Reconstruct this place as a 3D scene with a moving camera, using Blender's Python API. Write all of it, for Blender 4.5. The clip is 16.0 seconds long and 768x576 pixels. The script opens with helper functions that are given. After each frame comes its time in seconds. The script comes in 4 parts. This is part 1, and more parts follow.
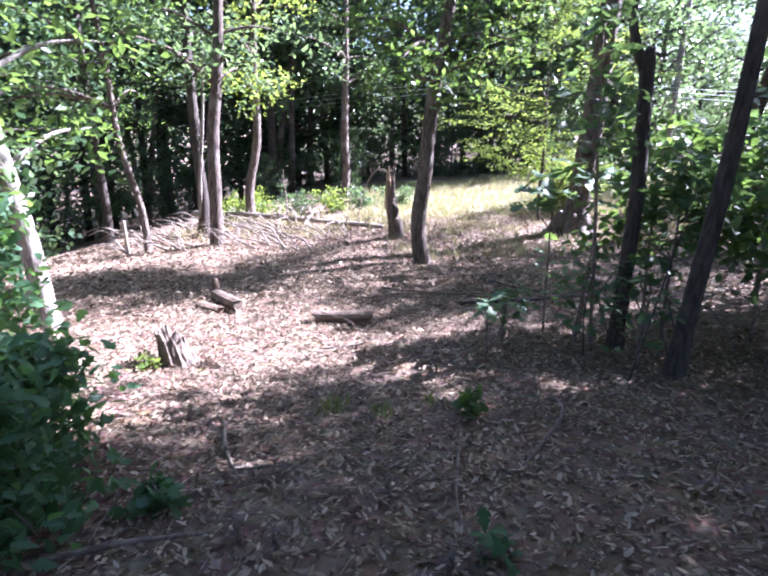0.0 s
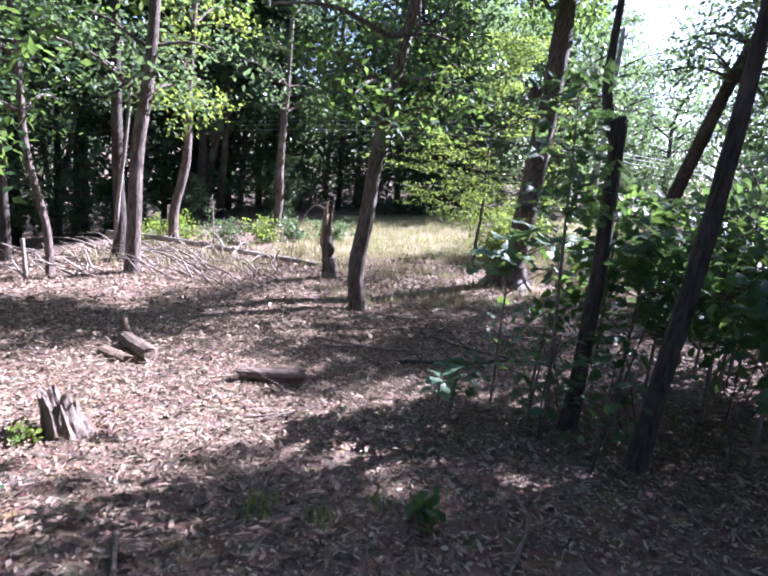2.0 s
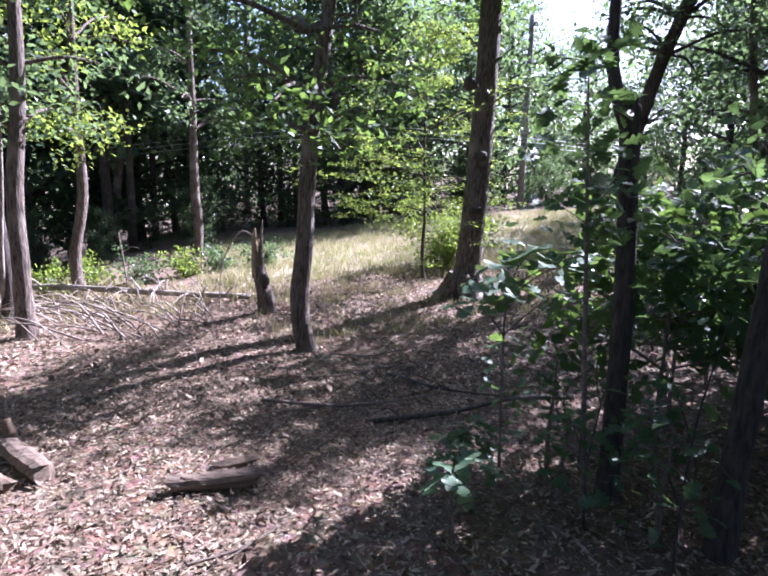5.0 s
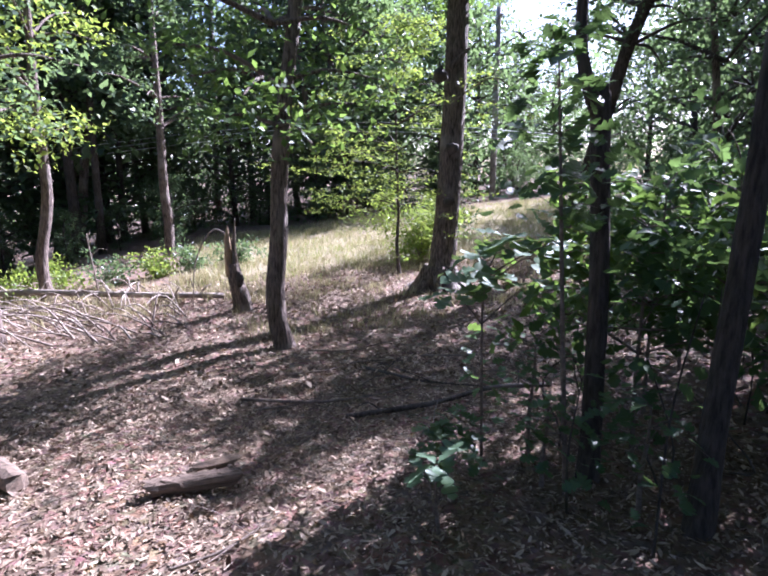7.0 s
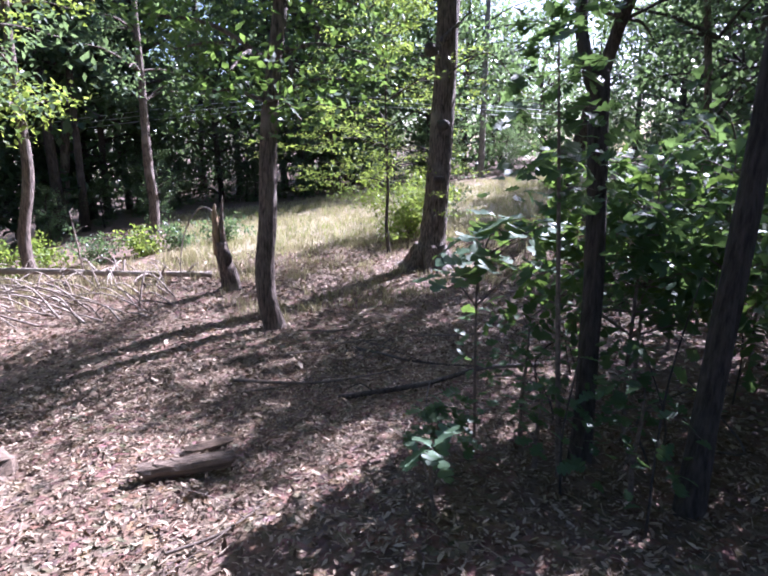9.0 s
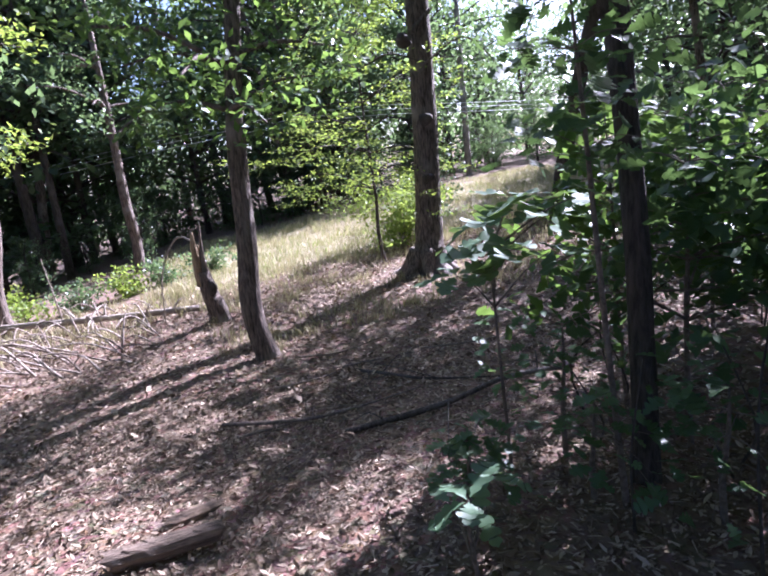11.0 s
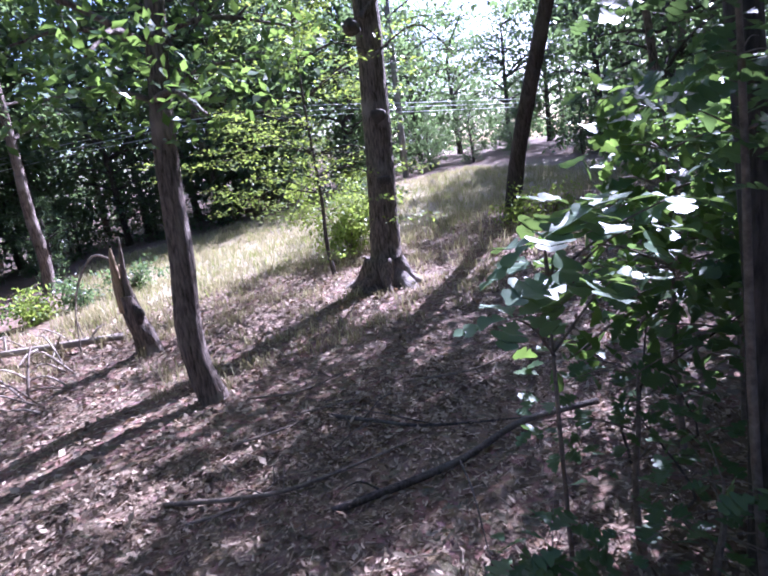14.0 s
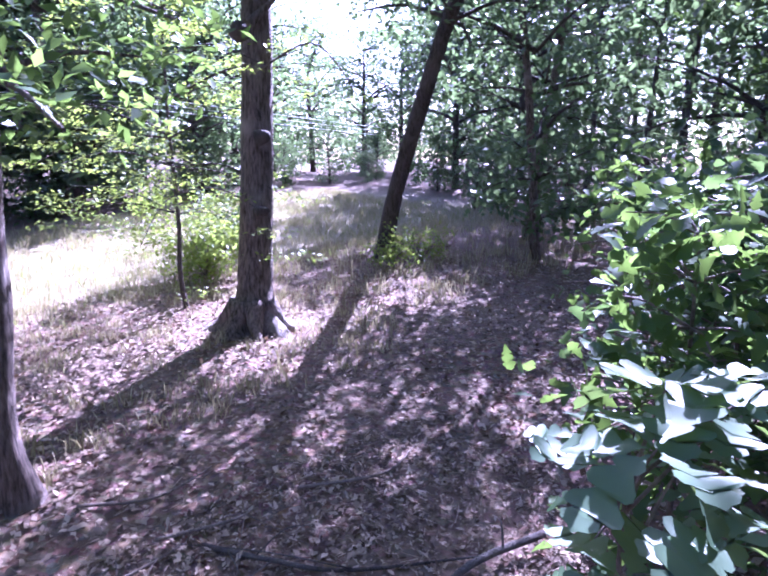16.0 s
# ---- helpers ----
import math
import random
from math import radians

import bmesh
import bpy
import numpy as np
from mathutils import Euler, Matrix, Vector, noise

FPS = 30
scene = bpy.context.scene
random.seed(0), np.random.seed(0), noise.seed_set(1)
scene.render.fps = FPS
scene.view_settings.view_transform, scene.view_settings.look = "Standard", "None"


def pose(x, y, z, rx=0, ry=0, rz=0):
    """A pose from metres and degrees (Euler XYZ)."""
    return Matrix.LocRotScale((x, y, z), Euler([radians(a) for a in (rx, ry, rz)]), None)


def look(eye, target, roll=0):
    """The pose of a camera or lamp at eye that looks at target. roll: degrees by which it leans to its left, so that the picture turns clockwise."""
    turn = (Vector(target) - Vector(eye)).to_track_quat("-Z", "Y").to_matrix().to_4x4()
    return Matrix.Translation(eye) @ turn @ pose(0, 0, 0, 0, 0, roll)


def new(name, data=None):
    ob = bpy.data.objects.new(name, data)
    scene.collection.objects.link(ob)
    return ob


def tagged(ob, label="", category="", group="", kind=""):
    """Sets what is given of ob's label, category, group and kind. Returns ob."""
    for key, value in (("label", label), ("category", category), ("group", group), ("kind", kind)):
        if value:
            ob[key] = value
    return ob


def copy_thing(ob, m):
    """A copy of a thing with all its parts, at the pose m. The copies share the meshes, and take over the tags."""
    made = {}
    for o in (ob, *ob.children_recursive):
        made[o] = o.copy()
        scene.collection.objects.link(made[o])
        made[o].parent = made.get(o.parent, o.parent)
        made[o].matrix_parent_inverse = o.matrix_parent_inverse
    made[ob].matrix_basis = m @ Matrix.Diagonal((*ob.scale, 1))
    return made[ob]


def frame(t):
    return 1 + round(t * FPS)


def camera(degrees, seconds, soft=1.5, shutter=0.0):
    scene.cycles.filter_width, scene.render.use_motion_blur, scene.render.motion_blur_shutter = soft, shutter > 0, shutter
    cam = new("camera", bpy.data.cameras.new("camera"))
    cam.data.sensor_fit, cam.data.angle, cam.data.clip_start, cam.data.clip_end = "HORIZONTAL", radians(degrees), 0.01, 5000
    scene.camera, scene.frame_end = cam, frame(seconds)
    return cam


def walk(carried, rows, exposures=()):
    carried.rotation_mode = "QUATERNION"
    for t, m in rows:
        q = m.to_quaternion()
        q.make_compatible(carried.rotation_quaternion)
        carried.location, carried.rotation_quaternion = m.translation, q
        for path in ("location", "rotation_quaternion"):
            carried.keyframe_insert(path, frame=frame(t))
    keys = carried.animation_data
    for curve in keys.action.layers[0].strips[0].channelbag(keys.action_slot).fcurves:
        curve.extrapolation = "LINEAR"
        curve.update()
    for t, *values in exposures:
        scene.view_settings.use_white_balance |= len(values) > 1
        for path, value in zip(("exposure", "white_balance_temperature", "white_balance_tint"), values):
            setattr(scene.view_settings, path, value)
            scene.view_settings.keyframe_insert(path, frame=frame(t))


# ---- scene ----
# ---- camera and walk ----
cam = camera(68.0, 16.0, soft=2.0, shutter=0.3)
PATH = [
    (0, pose(0.463, -0.025, 1.242, 74.65, -1.56, 1.00)),
    (0.5, pose(0.487, -0.088, 1.293, 76.10, -1.11, -2.21)),
    (1, pose(0.468, 0.114, 1.299, 75.74, -2.30, -3.34)),
    (1.5, pose(0.333, 0.362, 1.328, 77.69, -7.07, -4.96)),
    (2, pose(0.313, 0.546, 1.334, 78.18, -6.95, -5.59)),
    (2.5, pose(0.380, 0.735, 1.436, 79.69, -1.88, -13.96)),
    (3, pose(0.386, 0.992, 1.428, 80.04, -1.19, -12.65)),
    (3.5, pose(0.307, 1.432, 1.408, 79.86, -3.37, -12.55)),
    (4, pose(0.240, 1.686, 1.434, 78.95, -3.70, -12.82)),
    (4.2, pose(0.241, 1.696, 1.432, 79.63, -2.20, -13.45)),
    (6.3, pose(0.249, 1.713, 1.406, 78.32, -0.93, -13.90)),
    (6.5, pose(0.246, 1.717, 1.403, 78.50, -0.66, -14.49)),
    (7, pose(0.240, 1.719, 1.406, 78.69, -0.05, -16.30)),
    (7.5, pose(0.234, 1.723, 1.409, 78.36, -0.35, -17.01)),
    (8, pose(0.233, 1.744, 1.417, 77.50, -0.09, -17.49)),
    (8.5, pose(0.220, 1.759, 1.426, 76.99, -0.26, -17.98)),
    (9, pose(0.213, 1.776, 1.432, 76.34, -0.31, -17.56)),
    (9.2, pose(0.217, 1.795, 1.433, 76.04, -0.04, -17.40)),
    (11.3, pose(0.438, 2.419, 1.253, 77.92, 7.90, -20.41)),
    (11.5, pose(0.436, 2.426, 1.254, 78.10, 8.27, -21.35)),
    (12, pose(0.431, 2.443, 1.301, 77.35, 8.15, -21.16)),
    (12.5, pose(0.470, 2.570, 1.283, 77.87, 9.78, -23.42)),
    (13, pose(0.420, 2.943, 1.293, 78.12, 7.68, -25.01)),
    (13.5, pose(0.360, 3.191, 1.275, 77.49, 6.10, -24.65)),
    (14, pose(0.422, 3.361, 1.275, 76.98, 7.18, -26.41)),
    (14.5, pose(0.596, 3.734, 1.363, 75.44, 2.65, -29.21)),
    (15, pose(0.565, 3.913, 1.481, 79.52, -4.95, -29.11)),
    (15.5, pose(0.543, 4.206, 1.538, 78.16, -3.51, -35.37)),
    (16, pose(0.469, 4.436, 1.583, 77.30, -0.85, -41.70)),
]
EXPOSURES = [(0, 3.2, 5200, 31), (0.5, 3.0, 5200, 31), (1, 2.75, 5200, 31), (2, 2.7, 5200, 31), (3, 2.72, 5200, 31), (4, 2.55, 5250, 31), (6.5, 2.5, 5250, 32), (9, 2.52, 5250, 32),
             (12.5, 2.6, 5150, 33), (13, 2.85, 5000, 37), (13.5, 2.8, 4950, 38), (14, 2.68, 5000, 38), (14.5, 2.98, 4900, 41), (15, 3.25, 4700, 53), (16, 3.25, 4720, 55)]
walk(cam, PATH, EXPOSURES)

# ---- world and sun ----
SUN_AZIMUTH, SUN_HEIGHT = radians(62), radians(40)
world = bpy.data.worlds.new("sky")
scene.world = world
world.use_nodes = True
wn = world.node_tree.nodes
sky = wn.new("ShaderNodeTexSky")
sky.sky_type, sky.sun_disc = "NISHITA", False
sky.sun_elevation, sky.sun_rotation = SUN_HEIGHT, SUN_AZIMUTH
sky.dust_density = 2.0
wn["Background"].inputs["Strength"].default_value = 0.056
world.node_tree.links.new(sky.outputs[0], wn["Background"].inputs["Color"])
sun_data = bpy.data.lights.new("sun", "SUN")
sun_data.energy, sun_data.angle, sun_data.color = 5.0, radians(0.53), (1.0, 0.95, 0.87)
sun = new("sun", sun_data)
SUN_DIR = Vector((math.sin(SUN_AZIMUTH) * math.cos(SUN_HEIGHT), math.cos(SUN_AZIMUTH) * math.cos(SUN_HEIGHT), math.sin(SUN_HEIGHT)))
sun.matrix_world = look(SUN_DIR * 60, (0, 0, 0))

# ---- the lie of the land ----
rng = np.random.default_rng(7)


def ground_height(x, y):
    """Gentle hillside: a hump ahead, rising to the right, falling off into the woods on the left."""
    x, y = np.asarray(x, float), np.asarray(y, float)
    s, t = 14 * np.tanh(x / 14), 14 * np.tanh(y / 14)
    z = -0.0075 * s + -0.1499 * t + 0.00272 * s * s + 0.00731 * t * t + 0.00712 * s * t
    drop = np.logaddexp(0, -(x + 6.5 - 0.12 * y) * 1.2) / 1.2
    z = z - 3.0 * np.tanh(0.30 * drop / 3.0)
    z = z + 0.035 * np.sin(1.7 * x + 0.6 * y) * np.sin(1.3 * y - 0.5 * x) + 0.015 * np.sin(4.1 * x + 2) * np.sin(3.7 * y + 1)
    return z


def gz(x, y):
    return float(ground_height(x, y))


# ---- materials ----
def material(name, build):
    m = bpy.data.materials.new(name)
    m.use_nodes = True
    nt = m.node_tree
    build(nt, nt.nodes, nt.nodes["Principled BSDF"])
    return m


def ramp(nodes, stops):
    r = nodes.new("ShaderNodeValToRGB")
    while len(r.color_ramp.elements) < len(stops):
        r.color_ramp.elements.new(0.5)
    for e, (p, c) in zip(r.color_ramp.elements, stops):
        e.position, e.color = p, (*c, 1)
    return r


def noise_tex(nt, scale, detail=6, rough=0.6, stretch=None):
    n = nt.nodes.new("ShaderNodeTexNoise")
    n.inputs["Scale"].default_value, n.inputs["Detail"].default_value, n.inputs["Roughness"].default_value = scale, detail, rough
    co = nt.nodes.new("ShaderNodeTexCoord")
    if stretch:
        mp = nt.nodes.new("ShaderNodeMapping")
        mp.inputs["Scale"].default_value = stretch
        nt.links.new(co.outputs["Object"], mp.inputs["Vector"])
        nt.links.new(mp.outputs[0], n.inputs["Vector"])
    else:
        nt.links.new(co.outputs["Object"], n.inputs["Vector"])
    return n


def mixed(nt, a, b, fac, mode="MIX"):
    m = nt.nodes.new("ShaderNodeMix")
    m.data_type, m.blend_type = "RGBA", mode
    for sock, v in ((m.inputs[0], fac), (m.inputs[6], a), (m.inputs[7], b)):
        if hasattr(v, "node"):
            nt.links.new(v, sock)
        elif isinstance(v, tuple):
            sock.default_value = (*v, 1)
        else:
            sock.default_value = v
    return m.outputs[2]


def bumped(nt, bsdf, height, strength, distance=0.02):
    b = nt.nodes.new("ShaderNodeBump")
    b.inputs["Strength"].default_value, b.inputs["Distance"].default_value = strength, distance
    nt.links.new(height, b.inputs["Height"])
    nt.links.new(b.outputs[0], bsdf.inputs["Normal"])


def bark(name, dark, light, lichen, stretch=(9, 9, 1.6)):
    def build(nt, nodes, bsdf):
        ridges = noise_tex(nt, 3.2, 8, 0.65, stretch)
        fine = noise_tex(nt, 26, 5, 0.6, (1, 1, 0.35))
        blot = noise_tex(nt, 1.1, 4, 0.55)
        r1 = ramp(nodes, [(0.36, dark), (0.62, light)])
        nt.links.new(ridges.outputs[0], r1.inputs[0])
        r2 = ramp(nodes, [(0.52, (0, 0, 0)), (0.68, (1, 1, 1))])
        nt.links.new(blot.outputs[0], r2.inputs[0])
        c = mixed(nt, r1.outputs[0], lichen, r2.outputs[0])
        c = mixed(nt, c, fine.outputs[0], 0.25, "OVERLAY")
        nt.links.new(c, bsdf.inputs["Base Color"])
        bsdf.inputs["Roughness"].default_value = 0.9
        h = mixed(nt, ridges.outputs[0], fine.outputs[0], 0.3)
        bumped(nt, bsdf, h, 1.0, 0.05)
    return material(name, build)


def leaf(name, stops, through_colour, share=0.45, rough=0.45):
    def build(nt, nodes, bsdf):
        geo = nodes.new("ShaderNodeNewGeometry")
        r = ramp(nodes, stops)
        nt.links.new(geo.outputs["Random Per Island"], r.inputs[0])
        n = noise_tex(nt, 9, 4, 0.6)
        c = mixed(nt, r.outputs[0], n.outputs[0], 0.25, "OVERLAY")
        nt.links.new(c, bsdf.inputs["Base Color"])
        bsdf.inputs["Roughness"].default_value = rough
        bsdf.inputs["Specular IOR Level"].default_value = 0.28
        tr = nodes.new("ShaderNodeBsdfTranslucent")
        ct = mixed(nt, c, through_colour, 0.55)
        nt.links.new(ct, tr.inputs["Color"])
        mx = nodes.new("ShaderNodeMixShader")
        mx.inputs[0].default_value = share
        nt.links.new(bsdf.outputs[0], mx.inputs[1])
        nt.links.new(tr.outputs[0], mx.inputs[2])
        nt.links.new(mx.outputs[0], nodes["Material Output"].inputs["Surface"])
    return material(name, build)


def soil_build(nt, nodes, bsdf):
    big = noise_tex(nt, 0.5, 5, 0.6)
    mid_n = noise_tex(nt, 7, 8, 0.7)
    vor = nodes.new("ShaderNodeTexVoronoi")
    vor.inputs["Scale"].default_value = 16
    co = nodes.new("ShaderNodeTexCoord")
    nt.links.new(co.outputs["Object"], vor.inputs["Vector"])
    r1 = ramp(nodes, [(0.25, (0.045, 0.026, 0.016)), (0.5, (0.13, 0.082, 0.054)), (0.75, (0.25, 0.175, 0.125))])
    nt.links.new(mid_n.outputs[0], r1.inputs[0])
    c = mixed(nt, r1.outputs[0], vor.outputs["Color"], 0.22, "OVERLAY")
    r2 = ramp(nodes, [(0.42, (0, 0, 0)), (0.62, (1, 1, 1))])
    nt.links.new(big.outputs[0], r2.inputs[0])
    c = mixed(nt, c, (0.17, 0.12, 0.085), mixed(nt, (0, 0, 0), (0.5, 0.5, 0.5), r2.outputs[0]))
    # turf in the clearing past the hump
    sep = nodes.new("ShaderNodeSeparateXYZ")
    nt.links.new(co.outputs["Object"], sep.inputs[0])

    def band(sock, lo, hi):
        m = nodes.new("ShaderNodeMapRange")
        m.inputs[1].default_value, m.inputs[2].default_value = lo, hi
        m.interpolation_type = "SMOOTHSTEP"
        nt.links.new(sock, m.inputs[0])
        return m.outputs[0]

    def times(a, b):
        m = nodes.new("ShaderNodeMath")
        m.operation = "MULTIPLY"
        nt.links.new(a, m.inputs[0])
        nt.links.new(b, m.inputs[1])
        return m.outputs[0]
    turf = times(times(band(sep.outputs[1], 12.2, 15.0), band(sep.outputs[1], 23, 20)), times(band(sep.outputs[0], -1.5, 1.0), band(sep.outputs[0], 16, 12)))
    patchy = nodes.new("ShaderNodeMath")
    patchy.operation = "MULTIPLY_ADD"
    nt.links.new(big.outputs[0], patchy.inputs[0])
    patchy.inputs[1].default_value, patchy.inputs[2].default_value = 1.2, 0.1
    patchy.use_clamp = True
    rg = ramp(nodes, [(0.3, (0.20, 0.18, 0.10)), (0.7, (0.36, 0.32, 0.20))])
    nt.links.new(mid_n.outputs[0], rg.inputs[0])
    c = mixed(nt, c, rg.outputs[0], times(turf, patchy.outputs[0]))
    nt.links.new(c, bsdf.inputs["Base Color"])
    bsdf.inputs["Roughness"].default_value = 0.95
    bumped(nt, bsdf, mixed(nt, mid_n.outputs[0], vor.outputs["Distance"], 0.4), 1.0, 0.04)


def wood_build(dark, light, scale=(3, 3, 30)):
    def build(nt, nodes, bsdf):
        g = noise_tex(nt, 2.5, 8, 0.7, scale)
        b = noise_tex(nt, 5, 4, 0.6)
        r = ramp(nodes, [(0.3, dark), (0.65, light)])
        nt.links.new(g.outputs[0], r.inputs[0])
        c = mixed(nt, r.outputs[0], b.outputs[0], 0.4, "OVERLAY")
        nt.links.new(c, bsdf.inputs["Base Color"])
        bsdf.inputs["Roughness"].default_value = 0.85
        bumped(nt, bsdf, g.outputs[0], 0.9, 0.015)
    return build


SOIL = material("leaf_mould", soil_build)
BARK = bark("grey_brown_bark", (0.030, 0.021, 0.017), (0.205, 0.158, 0.13), (0.28, 0.24, 0.21))
BARK_DARK = bark("dark_bark", (0.022, 0.017, 0.014), (0.085, 0.066, 0.056), (0.12, 0.105, 0.09))
BARK_PALE = bark("pale_bark", (0.13, 0.11, 0.095), (0.36, 0.32, 0.28), (0.45, 0.42, 0.38))
WOOD_GREY = material("weathered_wood", wood_build((0.10, 0.08, 0.065), (0.36, 0.30, 0.25)))
WOOD_BROWN = material("brown_wood", wood_build((0.035, 0.024, 0.017), (0.20, 0.145, 0.105), (2, 16, 16)))
WOOD_UPRIGHT = material("weathered_standing_wood", wood_build((0.022, 0.016, 0.013), (0.24, 0.185, 0.145), (16, 16, 1.2)))
SPLIT_UPRIGHT = material("split_standing_wood", wood_build((0.10, 0.06, 0.035), (0.46, 0.33, 0.20), (16, 16, 1.2)))
WOOD_ROT = material("rotten_wood", wood_build((0.05, 0.035, 0.025), (0.22, 0.15, 0.10)))
TWIG = material("twig_bark", wood_build((0.06, 0.045, 0.035), (0.22, 0.17, 0.135), (8, 8, 8)))
TWIG_PALE = material("bleached_twig", wood_build((0.15, 0.12, 0.095), (0.36, 0.30, 0.25), (8, 8, 8)))
LEAF_OAK = leaf("oak_leaf", [(0.0, (0.032, 0.070, 0.028)), (0.5, (0.052, 0.105, 0.038)), (1.0, (0.09, 0.145, 0.05))], (0.30, 0.46, 0.07), 0.42)
LEAF_YELLOW = leaf("yellow_green_leaf", [(0.0, (0.08, 0.14, 0.03)), (0.5, (0.13, 0.19, 0.04)), (1.0, (0.20, 0.235, 0.05))], (0.42, 0.54, 0.08), 0.5)
LEAF_FOREST = leaf("forest_leaf", [(0.0, (0.035, 0.068, 0.038)), (0.5, (0.060, 0.100, 0.055)), (1.0, (0.10, 0.14, 0.08))], (0.26, 0.38, 0.12), 0.45, 0.35)
LEAF_BLUE = leaf("shaded_sapling_leaf", [(0.0, (0.035, 0.085, 0.045)), (0.6, (0.055, 0.12, 0.06)), (1.0, (0.08, 0.15, 0.075))], (0.22, 0.42, 0.06), 0.40, 0.5)
# base paler than LEAF_OAK, standing in for sun gloss on the leaves
LEAF_WAXY_LIT = leaf("sunlit_waxy_oak_leaf", [(0.0, (0.07, 0.12, 0.065)), (0.6, (0.095, 0.15, 0.085)), (1.0, (0.13, 0.185, 0.115))], (0.34, 0.50, 0.08), 0.28, 0.5)
LEAF_THICKET = leaf("thicket_oak_leaf", [(0.0, (0.032, 0.068, 0.036)), (0.5, (0.050, 0.095, 0.048)), (1.0, (0.08, 0.13, 0.06))], (0.24, 0.38, 0.08), 0.38, 0.48)
LEAF_DRY = leaf("dry_leaf", [(0.0, (0.055, 0.034, 0.023)), (0.4, (0.16, 0.116, 0.080)), (0.75, (0.31, 0.24, 0.172)), (1.0, (0.45, 0.365, 0.275))], (0.40, 0.25, 0.12), 0.12, 0.8)
GRASS_DRY = leaf("dry_grass", [(0.0, (0.18, 0.155, 0.08)), (0.5, (0.30, 0.27, 0.15)), (1.0, (0.42, 0.38, 0.24))], (0.46, 0.42, 0.20), 0.3, 0.6)
GRASS_GREEN = leaf("green_grass", [(0.0, (0.09, 0.12, 0.04)), (1.0, (0.22, 0.24, 0.09))], (0.35, 0.45, 0.08), 0.4, 0.5)
WIRE = material("cable", wood_build((0.6, 0.62, 0.64), (0.75, 0.77, 0.8)))


# ---- building helpers ----
def mesh_of(name, verts, faces, mat, smooth=True):
    me = bpy.data.meshes.new(name)
    me.from_pydata([tuple(v) for v in verts] if not isinstance(verts, np.ndarray) else verts.tolist(), [], faces if isinstance(faces, list) else faces.tolist())
    me.materials.append(mat)
    if smooth:
        me.shade_smooth()
    me.update()
    return me


def part(name, shape, mat, parent=None, label="", smooth=True, kind=""):
    verts, faces = shape
    ob = new(name, mesh_of(name, verts, faces, mat, smooth))
    if parent is not None:
        ob.parent = parent
    return tagged(ob, label, kind=kind)


def empty(name, x, y, z, label, category, group=""):
    ob = new(name)
    ob.empty_display_size = 0.1
    ob.location = (x, y, z)
    return tagged(ob, label, category, group)


def join(shapes):
    verts, faces = [], []
    for v, f in shapes:
        k = len(verts)
        verts.extend([tuple(p) for p in v])
        faces.extend([tuple(i + k for i in q) for q in f])
    return verts, faces


def smooth_line(points, n):
    """n points on a Catmull-Rom curve through the given ones."""
    p = [Vector(q) for q in points]
    p = [p[0] * 2 - p[1]] + p + [p[-1] * 2 - p[-2]]
    out = []
    for k in range(n):
        u = k / (n - 1) * (len(p) - 3)
        i = min(int(u), len(p) - 4)
        t = u - i
        a, b, c, d = p[i:i + 4]
        out.append(0.5 * (2 * b + (c - a) * t + (2 * a - 5 * b + 4 * c - d) * t * t + (3 * b - a - 3 * c + d) * t ** 3))
    return out


def tube(points, radii, sides=8, rings=None, rough=0.0, seed=0, flare=0.0, cap=True):
    """A tapered, slightly uneven limb along a curve. radii: at even steps along it."""
    rings = rings or max(3, len(points) * 3)
    line = smooth_line(points, rings)
    rad = np.interp(np.linspace(0, 1, rings), np.linspace(0, 1, len(radii)), radii)
    verts, faces = [], []
    for i, p in enumerate(line):
        d = (line[min(i + 1, rings - 1)] - line[max(i - 1, 0)]).normalized()
        a = d.cross(Vector((0.31, 0.95, 0.05))).normalized()
        b = d.cross(a).normalized()
        for j in range(sides):
            th = 2 * math.pi * j / sides
            r = rad[i]
            if rough:
                q = Vector((math.cos(th) * 1.3 + seed, math.sin(th) * 1.3, p.length * 1.1))
                r *= 1 + rough * noise.noise(q * 1.4) + 0.5 * rough * noise.noise(q * 4.1)
            if flare:
                low = max(0.0, 1 - i / (rings * 0.16))
                r *= 1 + flare * low * low * (0.6 + 0.55 * math.sin(th * 5 + seed) * low + 0.3 * math.sin(th * 3 + 2 * seed))
            verts.append(p + (a * math.cos(th) + b * math.sin(th)) * r)
    for i in range(rings - 1):
        for j in range(sides):
            k = (j + 1) % sides
            faces.append((i * sides + j, i * sides + k, (i + 1) * sides + k, (i + 1) * sides + j))
    if cap:
        faces.append(tuple(range(sides))[::-1])
        faces.append(tuple((rings - 1) * sides + j for j in range(sides)))
    return verts, faces


# outlines of single leaves, length 1 along y, folded along the rib
def leaf_plain():
    v = np.array([(0, 0, 0), (0.26, 0.38, 0.05), (0, 0.5, 0), (-0.26, 0.38, 0.05), (0, 1, -0.08)])
    return v, np.array([(0, 1, 4, 2), (0, 2, 4, 3)])


def leaf_far():
    v = np.array([(0, 0, 0), (0.30, 0.45, 0.06), (0, 1, -0.08), (-0.30, 0.5, 0.06)])
    return v, np.array([(0, 1, 2, 3)])


